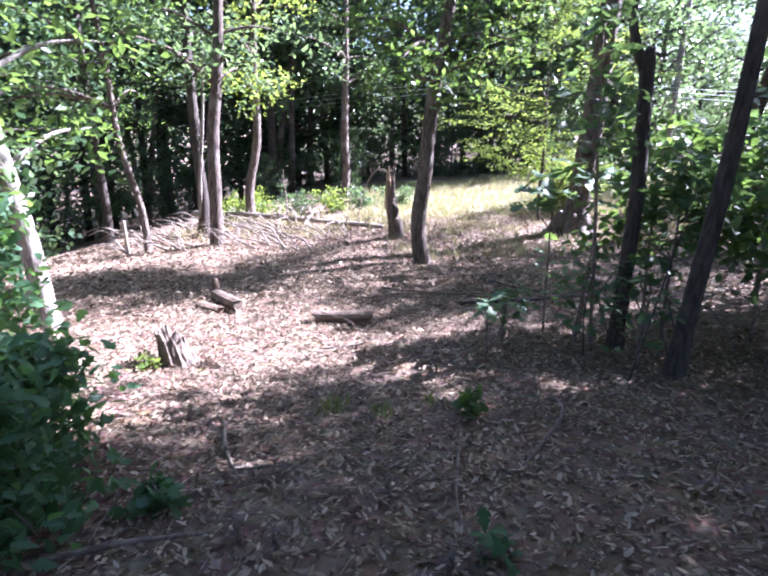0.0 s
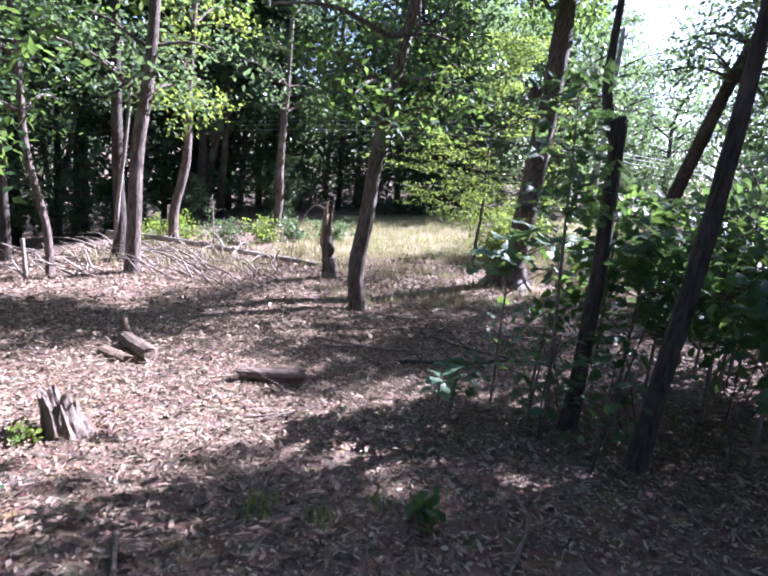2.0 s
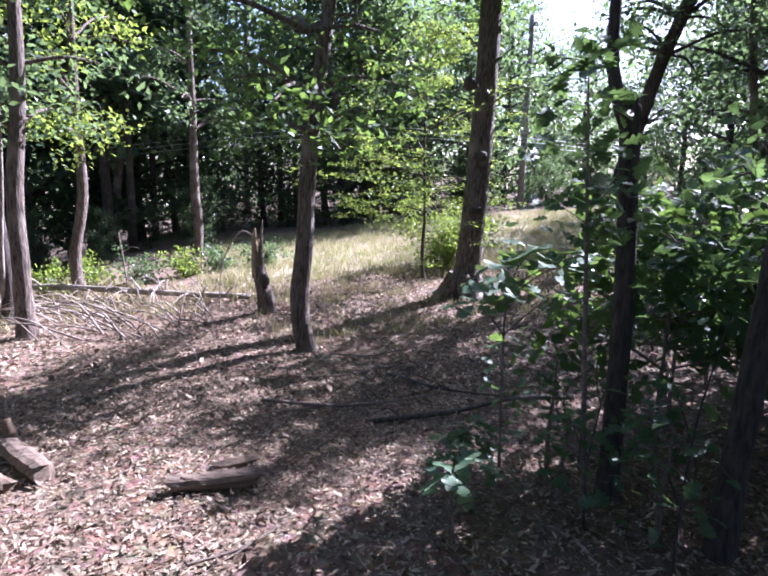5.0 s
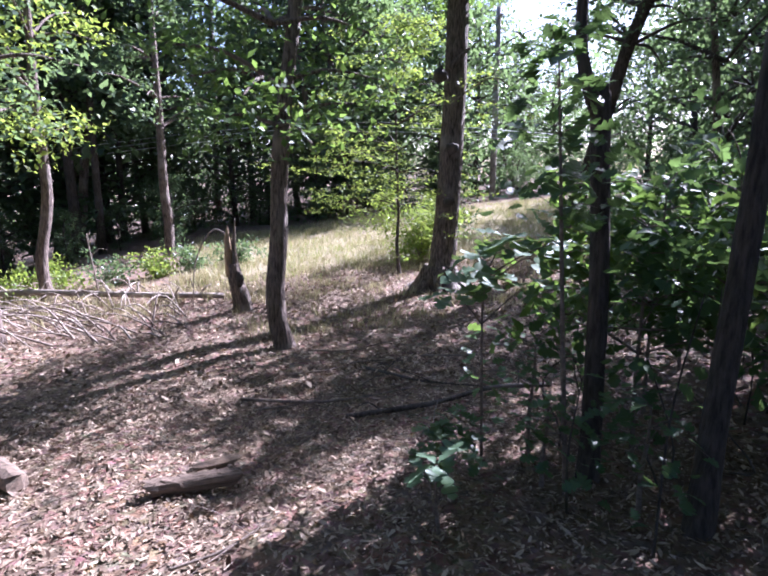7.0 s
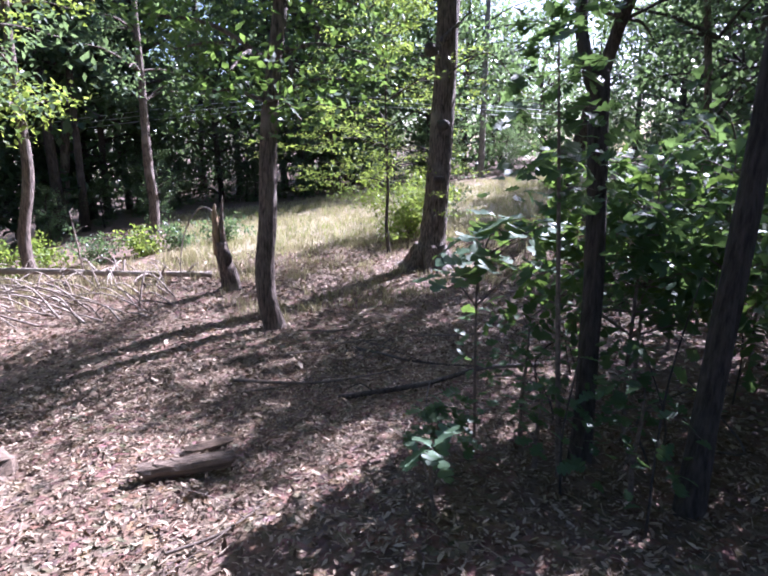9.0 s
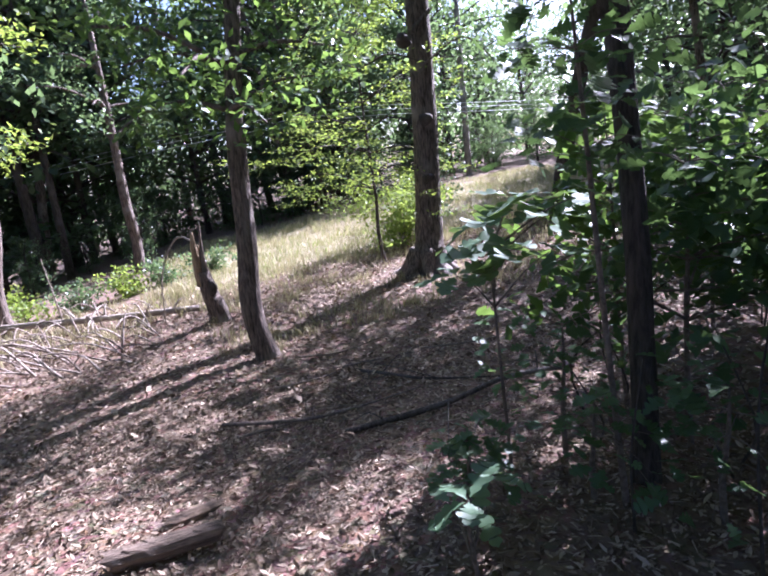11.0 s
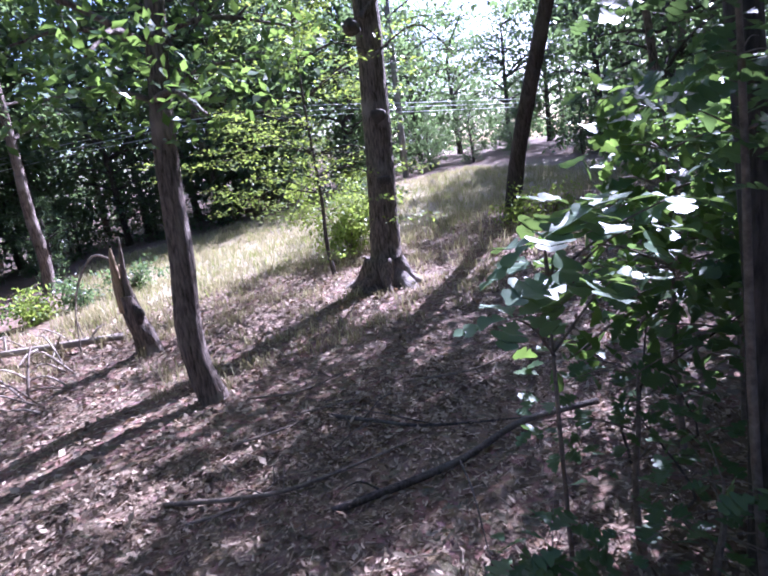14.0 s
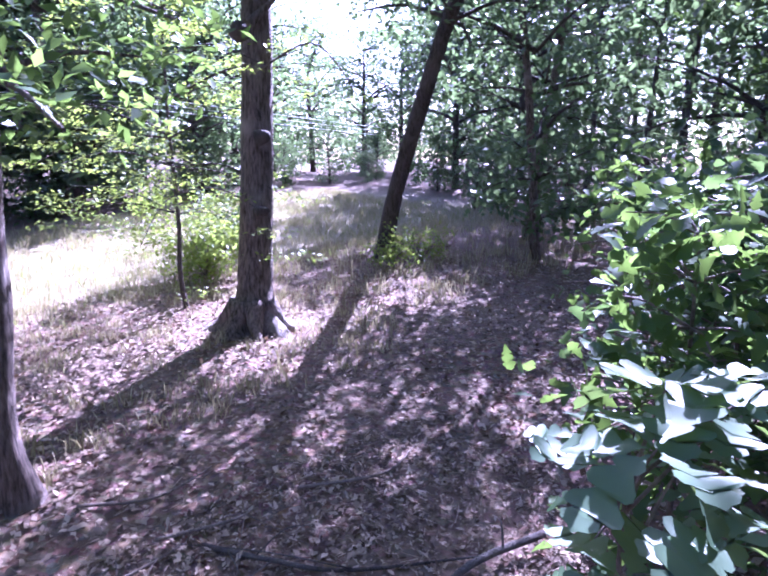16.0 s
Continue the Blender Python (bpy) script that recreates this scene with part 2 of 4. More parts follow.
def leaf_oak(step=1):
    half = [(0.02, 0.0), (0.03, 0.08), (0.10, 0.15), (0.16, 0.22), (0.15, 0.28), (0.10, 0.30), (0.17, 0.36), (0.28, 0.44), (0.31, 0.51), (0.25, 0.55), (0.135, 0.55),
            (0.22, 0.61), (0.33, 0.67), (0.35, 0.75), (0.28, 0.80), (0.15, 0.78), (0.19, 0.84), (0.23, 0.89), (0.18, 0.95), (0.07, 0.97), (0.02, 1.0)]
    half = half[::step]
    n = len(half)
    v = [(x, y, 0.20 * x + 0.10 * math.sin(y * 5) * x - 0.16 * y * y) for x, y in half] + [(-x, y, 0.20 * x - 0.10 * math.sin(y * 4) * x - 0.16 * y * y) for x, y in half]
    rib = [(0, y, -0.16 * y * y) for _, y in half]
    v = np.array(v + rib)
    f = [(2 * n + i, i, i + 1, 2 * n + i + 1) for i in range(n - 1)] + [(2 * n + i + 1, n + i + 1, n + i, 2 * n + i) for i in range(n - 1)]
    return v, np.array(f)


def leaf_curled():
    v = np.array([(0, 0, 0.02), (0.19, 0.3, 0.14), (0.0, 0.4, 0.0), (-0.17, 0.36, 0.12), (0.15, 0.72, 0.1), (-0.14, 0.7, 0.15), (0, 1, 0.14)])
    return v, np.array([(0, 1, 2, 3), (1, 4, 6, 2), (2, 6, 5, 3)])


def random_turns(n, gen, flat=0.0):
    """n rotations; flat near 1 keeps the leaf's face up."""
    yaw = gen.uniform(0, 2 * np.pi, n)
    tilt = gen.normal(0, 1 - flat, n) * 1.1
    lean = gen.normal(0, 1 - flat, n) * 1.1
    cy, sy, ct, st, cl, sl = np.cos(yaw), np.sin(yaw), np.cos(tilt), np.sin(tilt), np.cos(lean), np.sin(lean)
    o, z = np.ones(n), np.zeros(n)
    rz = np.stack([np.stack([cy, -sy, z], -1), np.stack([sy, cy, z], -1), np.stack([z, z, o], -1)], 1)
    rx = np.stack([np.stack([o, z, z], -1), np.stack([z, ct, -st], -1), np.stack([z, st, ct], -1)], 1)
    ry = np.stack([np.stack([cl, z, sl], -1), np.stack([z, o, z], -1), np.stack([-sl, z, cl], -1)], 1)
    return rz @ rx @ ry


def leaves(places, sizes, shape, gen, flat=0.3):
    """Many single leaves in one mesh."""
    v, f = shape
    n = len(places)
    turns = random_turns(n, gen, flat)
    pts = np.einsum("nij,vj->nvi", turns, v) * np.asarray(sizes)[:, None, None] + np.asarray(places)[:, None, :]
    idx = f[None] + (np.arange(n) * len(v))[:, None, None]
    faces = [tuple(dict.fromkeys(q)) for q in idx.reshape(-1, f.shape[1]).tolist()]
    return pts.reshape(-1, 3), faces


def clumps(centres, per, spread, gen, squash=0.6):
    c = np.repeat(np.asarray(centres, float), per, axis=0)
    d = gen.normal(0, 1, c.shape)
    d *= (gen.uniform(0, 1, len(c)) ** 0.4 / np.maximum(np.linalg.norm(d, axis=1), 1e-6))[:, None] * spread
    d[:, 2] *= squash
    return c + d


# ground that stays free of leaves round the walked line
WALKED = [((0.46, -1.5), (0.46, 0)), ((0.46, 0), (0.24, 1.8)), ((0.24, 1.8), (0.45, 2.6)), ((0.45, 2.6), (0.36, 3.2)), ((0.36, 3.2), (0.5, 4.6))]


def off_walk(p, clear):
    keep = np.ones(len(p), bool)
    for a, b in WALKED:
        a, b = np.array(a), np.array(b)
        u = np.clip(((p[:, :2] - a) @ (b - a)) / ((b - a) @ (b - a)), 0, 1)
        keep &= np.linalg.norm(p[:, :2] - (a + u[:, None] * (b - a)), axis=1) > clear
    return p[keep]


# ---- ground ----
def ground():
    u = np.linspace(-1, 1, 241)
    ax = np.sinh(u * 6.2) / np.sinh(6.2) * 900
    gx, gy = np.meshgrid(ax + 0.5, ax + 6.0)
    z = ground_height(gx, gy)
    v = np.stack([gx, gy, z], -1).reshape(-1, 3)
    n = len(u)
    i = np.arange(n * n).reshape(n, n)
    f = np.stack([i[:-1, :-1], i[:-1, 1:], i[1:, 1:], i[1:, :-1]], -1).reshape(-1, 4)
    ob = part("ground", (v, f), SOIL)
    tagged(ob, "hillside of dark leaf mould under woodland trees", "ground", kind="structure")


ground()


def litter():
    gen = np.random.default_rng(11)

    def layer(n, x0, x1, y0, y1, lo, hi, shape, flat, label):
        p = np.stack([gen.uniform(x0, x1, n), gen.uniform(y0, y1, n)], 1)
        z = ground_height(p[:, 0], p[:, 1]) + gen.uniform(0.0, 0.022, n)
        sizes = gen.uniform(lo, hi, n) * np.where(gen.uniform(0, 1, n) < 0.12, 1.5, 1)
        ob = part("leaf_litter", leaves(np.column_stack([p, z]), sizes, shape, gen, flat), LEAF_DRY)
        tagged(ob, label, "leaf litter", kind="stuff")
    layer(54000, -3.2, 3.6, 0.7, 7.6, 0.022, 0.052, leaf_curled(), 0.70, "carpet of curled brown dry oak leaves beside the path")
    layer(20000, -3.2, 3.6, 0.7, 7.6, 0.015, 0.032, leaf_far(), 0.75, "crumbled dry leaf bits beside the path")
    layer(52000, -6.5, 9.0, 6.5, 14.0, 0.032, 0.07, leaf_far(), 0.65, "carpet of brown dry oak leaves over the hump")
    layer(9000, -6.5, -3.0, 1.0, 8.0, 0.04, 0.08, leaf_far(), 0.65, "brown dry oak leaves on the brow")
    layer(14000, -4.0, 5.0, -2.5, 0.8, 0.025, 0.055, leaf_far(), 0.72, "brown dry oak leaves under the tall trees")
    layer(14000, 3.4, 9.0, 0.5, 7.5, 0.04, 0.08, leaf_far(), 0.65, "brown dry oak leaves under the thicket")


def twig_litter():
    gen = np.random.default_rng(12)
    n = 23000
    p = np.stack([gen.uniform(-5, 6, n), gen.uniform(0.8, 12.5, n)], 1)
    a, h = gen.uniform(0, 2 * np.pi, n), gen.uniform(0.02, 0.11, n)
    w = gen.uniform(0.001, 0.0035, n)
    d = np.column_stack([np.cos(a) * h, np.sin(a) * h])
    s = np.column_stack([-np.sin(a) * w, np.cos(a) * w, np.zeros(n)])
    q = p + d
    lift = gen.uniform(0.012, 0.035, (n, 2))
    b0 = np.column_stack([p, ground_height(p[:, 0], p[:, 1]) + lift[:, 0]])
    b1 = np.column_stack([q, ground_height(q[:, 0], q[:, 1]) + lift[:, 1]])
    up = np.column_stack([np.zeros((n, 2)), w * 1.6])
    v = np.stack([b0 - s, b0 + s, b0 + up, b1 - s * 0.5, b1 + s * 0.5, b1 + up * 0.6], 1).reshape(-1, 3)
    k = (np.arange(n) * 6)[:, None]
    f = (k + np.array([0, 2, 5, 3])).tolist() + (k + np.array([1, 4, 5, 2])).tolist()
    ob = part("twig_litter", (v, f), LEAF_DRY)
    tagged(ob, "fine dry twigs and leaf stalks strewn on the leaves", "twig litter", kind="stuff")


litter()
twig_litter()


# ---- trees ----
def tree(name, label, path, radii, bark_mat, limbs=(), crown=None, leaf_mat=LEAF_OAK, sides=14, flare=0.5, rough=0.10, seed=1, group="", rings=None, flat=0.45, squash=0.6, size=0.78):
    """path: the trunk's line, from the foot. limbs: (points, radius). crown: (centres, leaves a clump, spread, size)."""
    x, y, z = path[0]
    thing = empty(name, x, y, z, label, "tree", group)
    thing.scale = (size, size, size)
    rel = [(a - x, b - y, c - z) for a, b, c in path]
    rel[0] = (rel[0][0], rel[0][1], -0.12)
    part("trunk", tube(rel, radii, sides, rings or 36, rough, seed, flare), bark_mat, thing)
    for k, (pts, r) in enumerate(limbs):
        lp = [(a - x, b - y, c - z) for a, b, c in pts]
        part("limb", tube(lp, [r, r * 0.7, r * 0.3], 7, 12, 0.12, k + seed), bark_mat, thing)
    if crown is not None:
        centres, per, spread, size, shape = crown
        gen = np.random.default_rng(seed + 50)
        foot = np.array([x, y, z])
        p = (off_walk(foot + (clumps(np.asarray(centres, float), per, spread, gen, squash) - foot) * size, 0.55) - foot) / size
        part("crown", leaves(p, gen.uniform(0.6, 1.2, len(p)) * size, shape, gen, flat), leaf_mat, thing, kind="stuff")
    return thing


def spray(origin, reach, n, gen, up=0.25, azimuth=None):
    """Limbs out from a point of a trunk, and the leafy ends of their twigs."""
    limbs, ends = [], []
    o = Vector(origin)
    for k in range(n):
        a = gen.uniform(0, 2 * math.pi) if azimuth is None else gen.normal(azimuth, 0.7)
        r = reach * gen.uniform(0.6, 1.1)
        tip = o + Vector((math.cos(a) * r, math.sin(a) * r, r * gen.normal(up, 0.2)))
        mid_p = o.lerp(tip, 0.5) + Vector((0, 0, r * 0.10))
        limbs.append(([tuple(o), tuple(mid_p), tuple(tip)], 0.012 + 0.018 * r))
        for u in (0.45, 0.65, 0.8, 0.92, 1.0):
            ends.append(tuple(o.lerp(tip, u) + Vector(gen.normal(0, 0.16 * r, 3))))
    return limbs, ends


def forest_tree(kind, seed, height, crown_from, reach, per, leaf_size):
    """A tall woodland tree, foot at the origin."""
    gen = np.random.default_rng(seed)
    thing = empty("forest_tree", 0, 0, 0, kind, "tree", "woodland trees")
    bend = gen.normal(0, 0.35, 4)
    line = [(0, 0, -0.3), (bend[0] * 0.5, bend[1] * 0.5, height * 0.35), (bend[0], bend[1], height * 0.7), (bend[2], bend[3], height)]
    part("trunk", tube(line, [0.14, 0.115, 0.08, 0.03], 8, 12, 0.1, seed, 0.4), BARK_DARK if seed % 3 else BARK, thing)
    ends, shapes = [], []
    for z in np.linspace(crown_from, height, 11):
        u = (z - crown_from) / (height - crown_from)
        wide = reach * (0.45 + 0.75 * math.sin(math.pi * min(1, u * 0.85 + 0.12))) * gen.uniform(0.75, 1.2)
        limbs, e = spray((bend[0] * u, bend[1] * u, z), wide, 4, gen, 0.2)
        ends += e
        shapes += [tube(p, [r, r * 0.6, r * 0.25], 4, 4, cap=False) for p, r in limbs]
    part("bough", join(shapes), BARK_DARK, thing, kind="stuff")
    p = clumps(ends, per, 0.75, gen, 0.55)
    part("crown", leaves(p, gen.uniform(0.6, 1.25, len(p)) * leaf_size, leaf_far(), gen, 0.35), LEAF_FOREST, thing, kind="stuff")
    return thing


# the far wood: a few trees built once and repeated all round the clearing
def wood():
    gen = np.random.default_rng(5)
    kinds = [forest_tree("tall woodland oak with a full green crown", 1, 17, 4.5, 2.9, 16, 0.29),
             forest_tree("slim woodland tree with a high crown", 2, 19, 6.5, 2.5, 12, 0.29),
             forest_tree("woodland tree with leafy limbs from low down", 3, 13, 1.2, 2.7, 16, 0.28),
             forest_tree("young woodland tree with leaves to the ground", 4, 7, 0.4, 2.2, 16, 0.21)]
    first = [True] * 4
    spots = []
    for near, far, count, mix in ((18, 22, 46, (0.2, 0.45, 0.15, 0.2)), (22, 29, 60, (0.2, 0.3, 0.3, 0.2)), (29, 39, 64, (0.25, 0.1, 0.45, 0.2)), (39, 60, 80, (0.3, 0.1, 0.6, 0.0))):
        for k in range(count):
            a = (k + gen.uniform(0.1, 0.9)) / count * 2 * math.pi
            r = gen.uniform(near, far)
            x, y = 3 + math.sin(a) * r, 5 + math.cos(a) * r
            side = math.degrees(math.atan2(x - 0.4, y - 2.5))
            kind = int(gen.choice(4, p=mix))
            # the clearing, and the gap in the wood towards the sun
            if -0.5 < x < 13 and 8 < y < 23 or -3 < x < 0 and 8 < y < 20:
                continue
            if y < -4 and (r > 24 or k % 2):
                continue
            if 27 < side < 41:
                if r < 27:
                    continue
                kind = 3
            # only low trees where the sun comes in over the wood
            along, across = 0.88 * x + 0.47 * y, 0.88 * y - 0.47 * x
            if along > 10 and 1.5 < across < 14:
                kind = 3 if along < 26 else 2 if along < 34 else kind
            spots.append((x, y, kind))
    # the low edge of the wood past the cables, and undergrowth on the brow
    spots += [(gen.uniform(-8, 11), gen.uniform(24, 29), 2 if k % 2 else 3) for k in range(16)]
    spots += [(gen.uniform(-14, -9), gen.uniform(5, 17), 3) for k in range(5)]
    spots += [(gen.uniform(-16, -3), gen.uniform(20, 28), 1) for k in range(8)]
    spots += [(gen.uniform(-20, -4), gen.uniform(23, 29), 2) for k in range(9)]
    # tall trees added round the start and sunward, mostly unseen, to deepen the shade
    spots += [(3.2, -1.2, 1), (6.5, 0.8, 0), (9.5, 2.6, 0), (1.0, -3.4, 1), (5.0, -3.5, 0), (-3.5, -2.5, 1), (-5.5, -0.5, 0), (12.5, 1.5, 0), (8.5, -2.5, 0), (-1.5, -6.0, 0), (-8.0, 2.0, 1), (12.5, 5.9, 0), (15.6, 7.0, 0)]
    spots += [(1.9, 0.0, 1), (0.7, -1.1, 0), (2.6, 0.9, 1), (-1.2, -2.2, 1), (11.5, 6.3, 1), (4.6, 1.2, 0), (3.9, -0.9, 0)]
    # low leafy trees past the thicket, added and scaled to cast shade on the slope
    edge = {(9.2, 10.1, 2): 0.6, (10.6, 11.3, 2): 0.62, (9.75, 6.8, 2): 0.68, (11.3, 6.5, 2): 0.8}
    low = [(gen.uniform(-9, -0.5), gen.uniform(19.5, 27), 3) for k in range(20)]
    low += [(gen.uniform(13, 24), gen.uniform(8, 19), 3) for k in range(34)]
    low += [(gen.uniform(-2, 18), gen.uniform(23, 25.5), 3) for k in range(24)]
    low = low[:14] + low[20:44] + low[54:72]
    for x, y, k in spots + list(edge) + low:
        s = edge[x, y, k] if (x, y, k) in edge else gen.uniform(0.8, 1.2) * (gen.uniform(0.2, 0.34) if (x, y, k) in low else 1)
        m = pose(x, y, gz(x, y), 0, 0, gen.uniform(0, 360))
        if first[k]:
            kinds[k].matrix_basis = m
            first[k] = False
        else:
            t = copy_thing(kinds[k], m)
            t.scale = (s, s, s * gen.uniform(0.9, 1.1))


wood()


def far_wood():
    """The closed line of crowns behind everything."""
    g = np.random.default_rng(55)
    places = []
    for k in range(150):
        a = (k + g.uniform(0, 1)) / 150 * 2 * math.pi
        r = g.uniform(62, 80)
        x, y = 3 + math.sin(a) * r, 5 + math.cos(a) * r
        high = g.uniform(5, 9) if 27 < math.degrees(math.atan2(x, y)) < 42 else g.uniform(12, 20)
        n = 170
        p = g.normal(0, 1, (n, 3))
        p /= np.linalg.norm(p, axis=1)[:, None]
        p *= (g.uniform(0.55, 1.05, n) ** 0.5)[:, None] * np.array([3.2, 3.2, high * 0.5])
        places.append(p + np.array([x, y, gz(x, y) + high * 0.5]))
    p = np.concatenate(places)
    ob = part("far_woodland", leaves(p, g.uniform(0.6, 1.3, len(p)) * 0.95, leaf_far(), g, 0.3), LEAF_FOREST)
    tagged(ob, "closed line of far green tree crowns", "woodland", kind="stuff")


far_wood()


def hand_trees():
    gen = np.random.default_rng(21)
    oak, plain = leaf_oak(), leaf_plain()

    def foot(x, y):
        return (x, y, gz(x, y))

    # slim tree in the middle of the slope
    x, y, z = foot(0.97, 8.53)
    limbs, ends = [], []
    for h, reach in ((3.4, 1.6), (4.0, 1.9), (4.8, 2.2), (5.8, 2.3), (7.0, 2.0)):
        l, e = spray((x, y + 0.1, z + h), reach, 4, gen, 0.12)
        limbs += l
        ends += e
    tree("slim_tree", "slim grey-brown tree with a kinked foot on the sunlit slope",
         [(x, y, z), (x - 0.13, y + 0.03, z + 0.75), (x - 0.04, y + 0.08, z + 1.7), (x + 0.06, y + 0.15, z + 3.2), (x + 0.45, y + 0.3, z + 6), (x + 0.7, y + 0.4, z + 9)],
         [0.165, 0.145, 0.136, 0.122, 0.09, 0.02], BARK, limbs, (ends, 34, 0.55, 0.15, plain), LEAF_OAK, 18, 0.25, 0.10, 2)

    # great tree on the crest
    x, y, z = foot(3.87, 10.68)
    limbs, ends = [], []
    for h, reach in ((6.2, 1.7), (6.9, 1.8), (7.6, 1.9), (8.6, 1.8)):
        l, e = spray((x - 0.1, y, z + h), reach, 4, gen, 0.3)
        limbs += l
        ends += e
    limbs.append(([(x + 0.1, y - 0.05, z + 3.9), (x + 0.9, y - 0.3, z + 4.4), (x + 1.3, y - 0.5, z + 4.15), (x + 1.7, y - 0.6, z + 3.6)], 0.02))
    limbs.append(([(x + 0.1, y, z + 4.6), (x + 0.5, y - 0.1, z + 5.0)], 0.08))
    great = tree("great_tree", "great grey tree with flared mossy roots and old knots", [(x, y, z), (x + 0.12, y + 0.08, z + 1.2), (x + 0.28, y + 0.18, z + 3.2), (x + 0.36, y + 0.22, z + 6), (x + 0.3, y + 0.2, z + 10)],
                 [0.31, 0.262, 0.25, 0.215, 0.06], BARK, limbs, (ends, 60, 0.8, 0.20, plain), LEAF_OAK, 30, 1.9, 0.09, 4, rings=70)
    for a, far_r in ((0.3, 0.95), (1.5, 0.8), (2.5, 0.85), (3.5, 0.95), (4.3, 0.9), (5.3, 1.0)):
        d = Vector((math.cos(a), math.sin(a), 0))
        e = d * far_r * 0.82
        e.z = gz(x + e.x, y + e.y) - z - 0.03
        part("root", tube([d * 0.22 + Vector((0, 0, 0.42)), d * 0.45 + Vector((0, 0, 0.14)), e], [0.19, 0.13, 0.03], 9, 10, 0.3, a), BARK, great)
    for h, a, r in ((3.35, 0.4, 0.10), (3.0, -0.9, 0.085), (4.45, -2.2, 0.10), (1.9, -1.2, 0.07)):
        c = Vector((0.30 * math.cos(a) - 0.03, 0.30 * math.sin(a), h))
        out = Vector((math.cos(a), math.sin(a), 0.25))
        part("knot", tube([c - out * 0.12, c + out * 0.02, c + out * 0.09], [r * 1.5, r * 1.15, r * 0.55], 10, 7, 0.2, h), BARK_DARK, great, "dark knot")

    # leaning tree beyond it
    x, y, z = foot(7.42, 12.25)
    limbs, ends = [], []
    for h, reach in ((5.0, 2.2), (5.7, 2.5), (6.4, 2.5), (7.1, 2.0)):
        l, e = spray((x + 0.02 * h, y - 0.38 * h, z + h), reach, 6, gen, 0.25)
        limbs += l
        ends += e
    tree("leaning_tree", "dark tree leaning over the crest", [(x, y, z), (x - 0.02, y - 0.42, z + 1.5), (x + 0.02, y - 1.3, z + 3.8), (x + 0.1, y - 2.1, z + 5.6), (x + 0.4, y - 4.2, z + 9)],
         [0.215, 0.185, 0.16, 0.14, 0.07], BARK_DARK, limbs, (ends, 42, 0.8, 0.16, plain), LEAF_FOREST, 16, 0.35, 0.1, 6)

    # forked tree at the edge of the thicket
    x, y, z = foot(2.35, 4.45)
    fork = (x + 0.02, y + 0.2, z + 2.85)
    limbs = [([(fork[0], fork[1], fork[2] - 0.08), (fork[0] - 0.12, fork[1] - 0.02, fork[2] + 0.12), (fork[0] - 0.2, fork[1], fork[2] + 0.45), (fork[0] - 0.22, fork[1], fork[2] + 1.3), (fork[0] - 0.3, fork[1], fork[2] + 2.6)], 0.062)]
    ends = []
    # unseen crown overhead, made dense to darken the ground below
    for h, reach in ((5.6, 1.5), (6.2, 1.9), (6.9, 1.9), (7.6, 1.5)):
        l, e = spray((x - 0.1, y, z + h), reach, 4, gen, 0.2)
        limbs += l
        ends += e
    tree("forked_tree", "dark young tree with a broken elbow beside the thicket", [(x, y, z), (x + 0.03, y + 0.05, z + 0.8), (x + 0.05, y + 0.12, z + 1.7), fork, (fork[0] + 0.04, fork[1], fork[2] + 0.12)],
         [0.088, 0.078, 0.074, 0.07, 0.035], BARK_DARK, limbs, (ends, 60, 0.45, 0.13, plain), LEAF_OAK, 14, 0.35, 0.1, 8)

    # leaning slim tree in the thicket
    x, y, z = foot(2.5, 3.77)
    limbs, ends = [], []
    # crown above the view, thickened to keep light off the thicket floor
    for h, reach in ((5.0, 1.6), (5.7, 1.9), (6.3, 1.9), (7.0, 1.4)):
        l, e = spray((x + 0.06 * h, y + 0.03 * h, z + h), reach, 4, gen, 0.2)
        limbs += l
        ends += e
    tree("thicket_tree", "slim dark tree leaning out of the thicket", [(x, y, z), (x + 0.10, y + 0.04, z + 0.9), (x + 0.21, y + 0.08, z + 1.9), (x + 0.27, y + 0.1, z + 2.9), (x + 0.29, y + 0.1, z + 4), (x + 0.4, y + 0.2, z + 6.5)],
         [0.09, 0.08, 0.075, 0.065, 0.055, 0.02], BARK_DARK, limbs, (ends, 60, 0.5, 0.13, plain), LEAF_OAK, 12, 0.35, 0.1, 9)

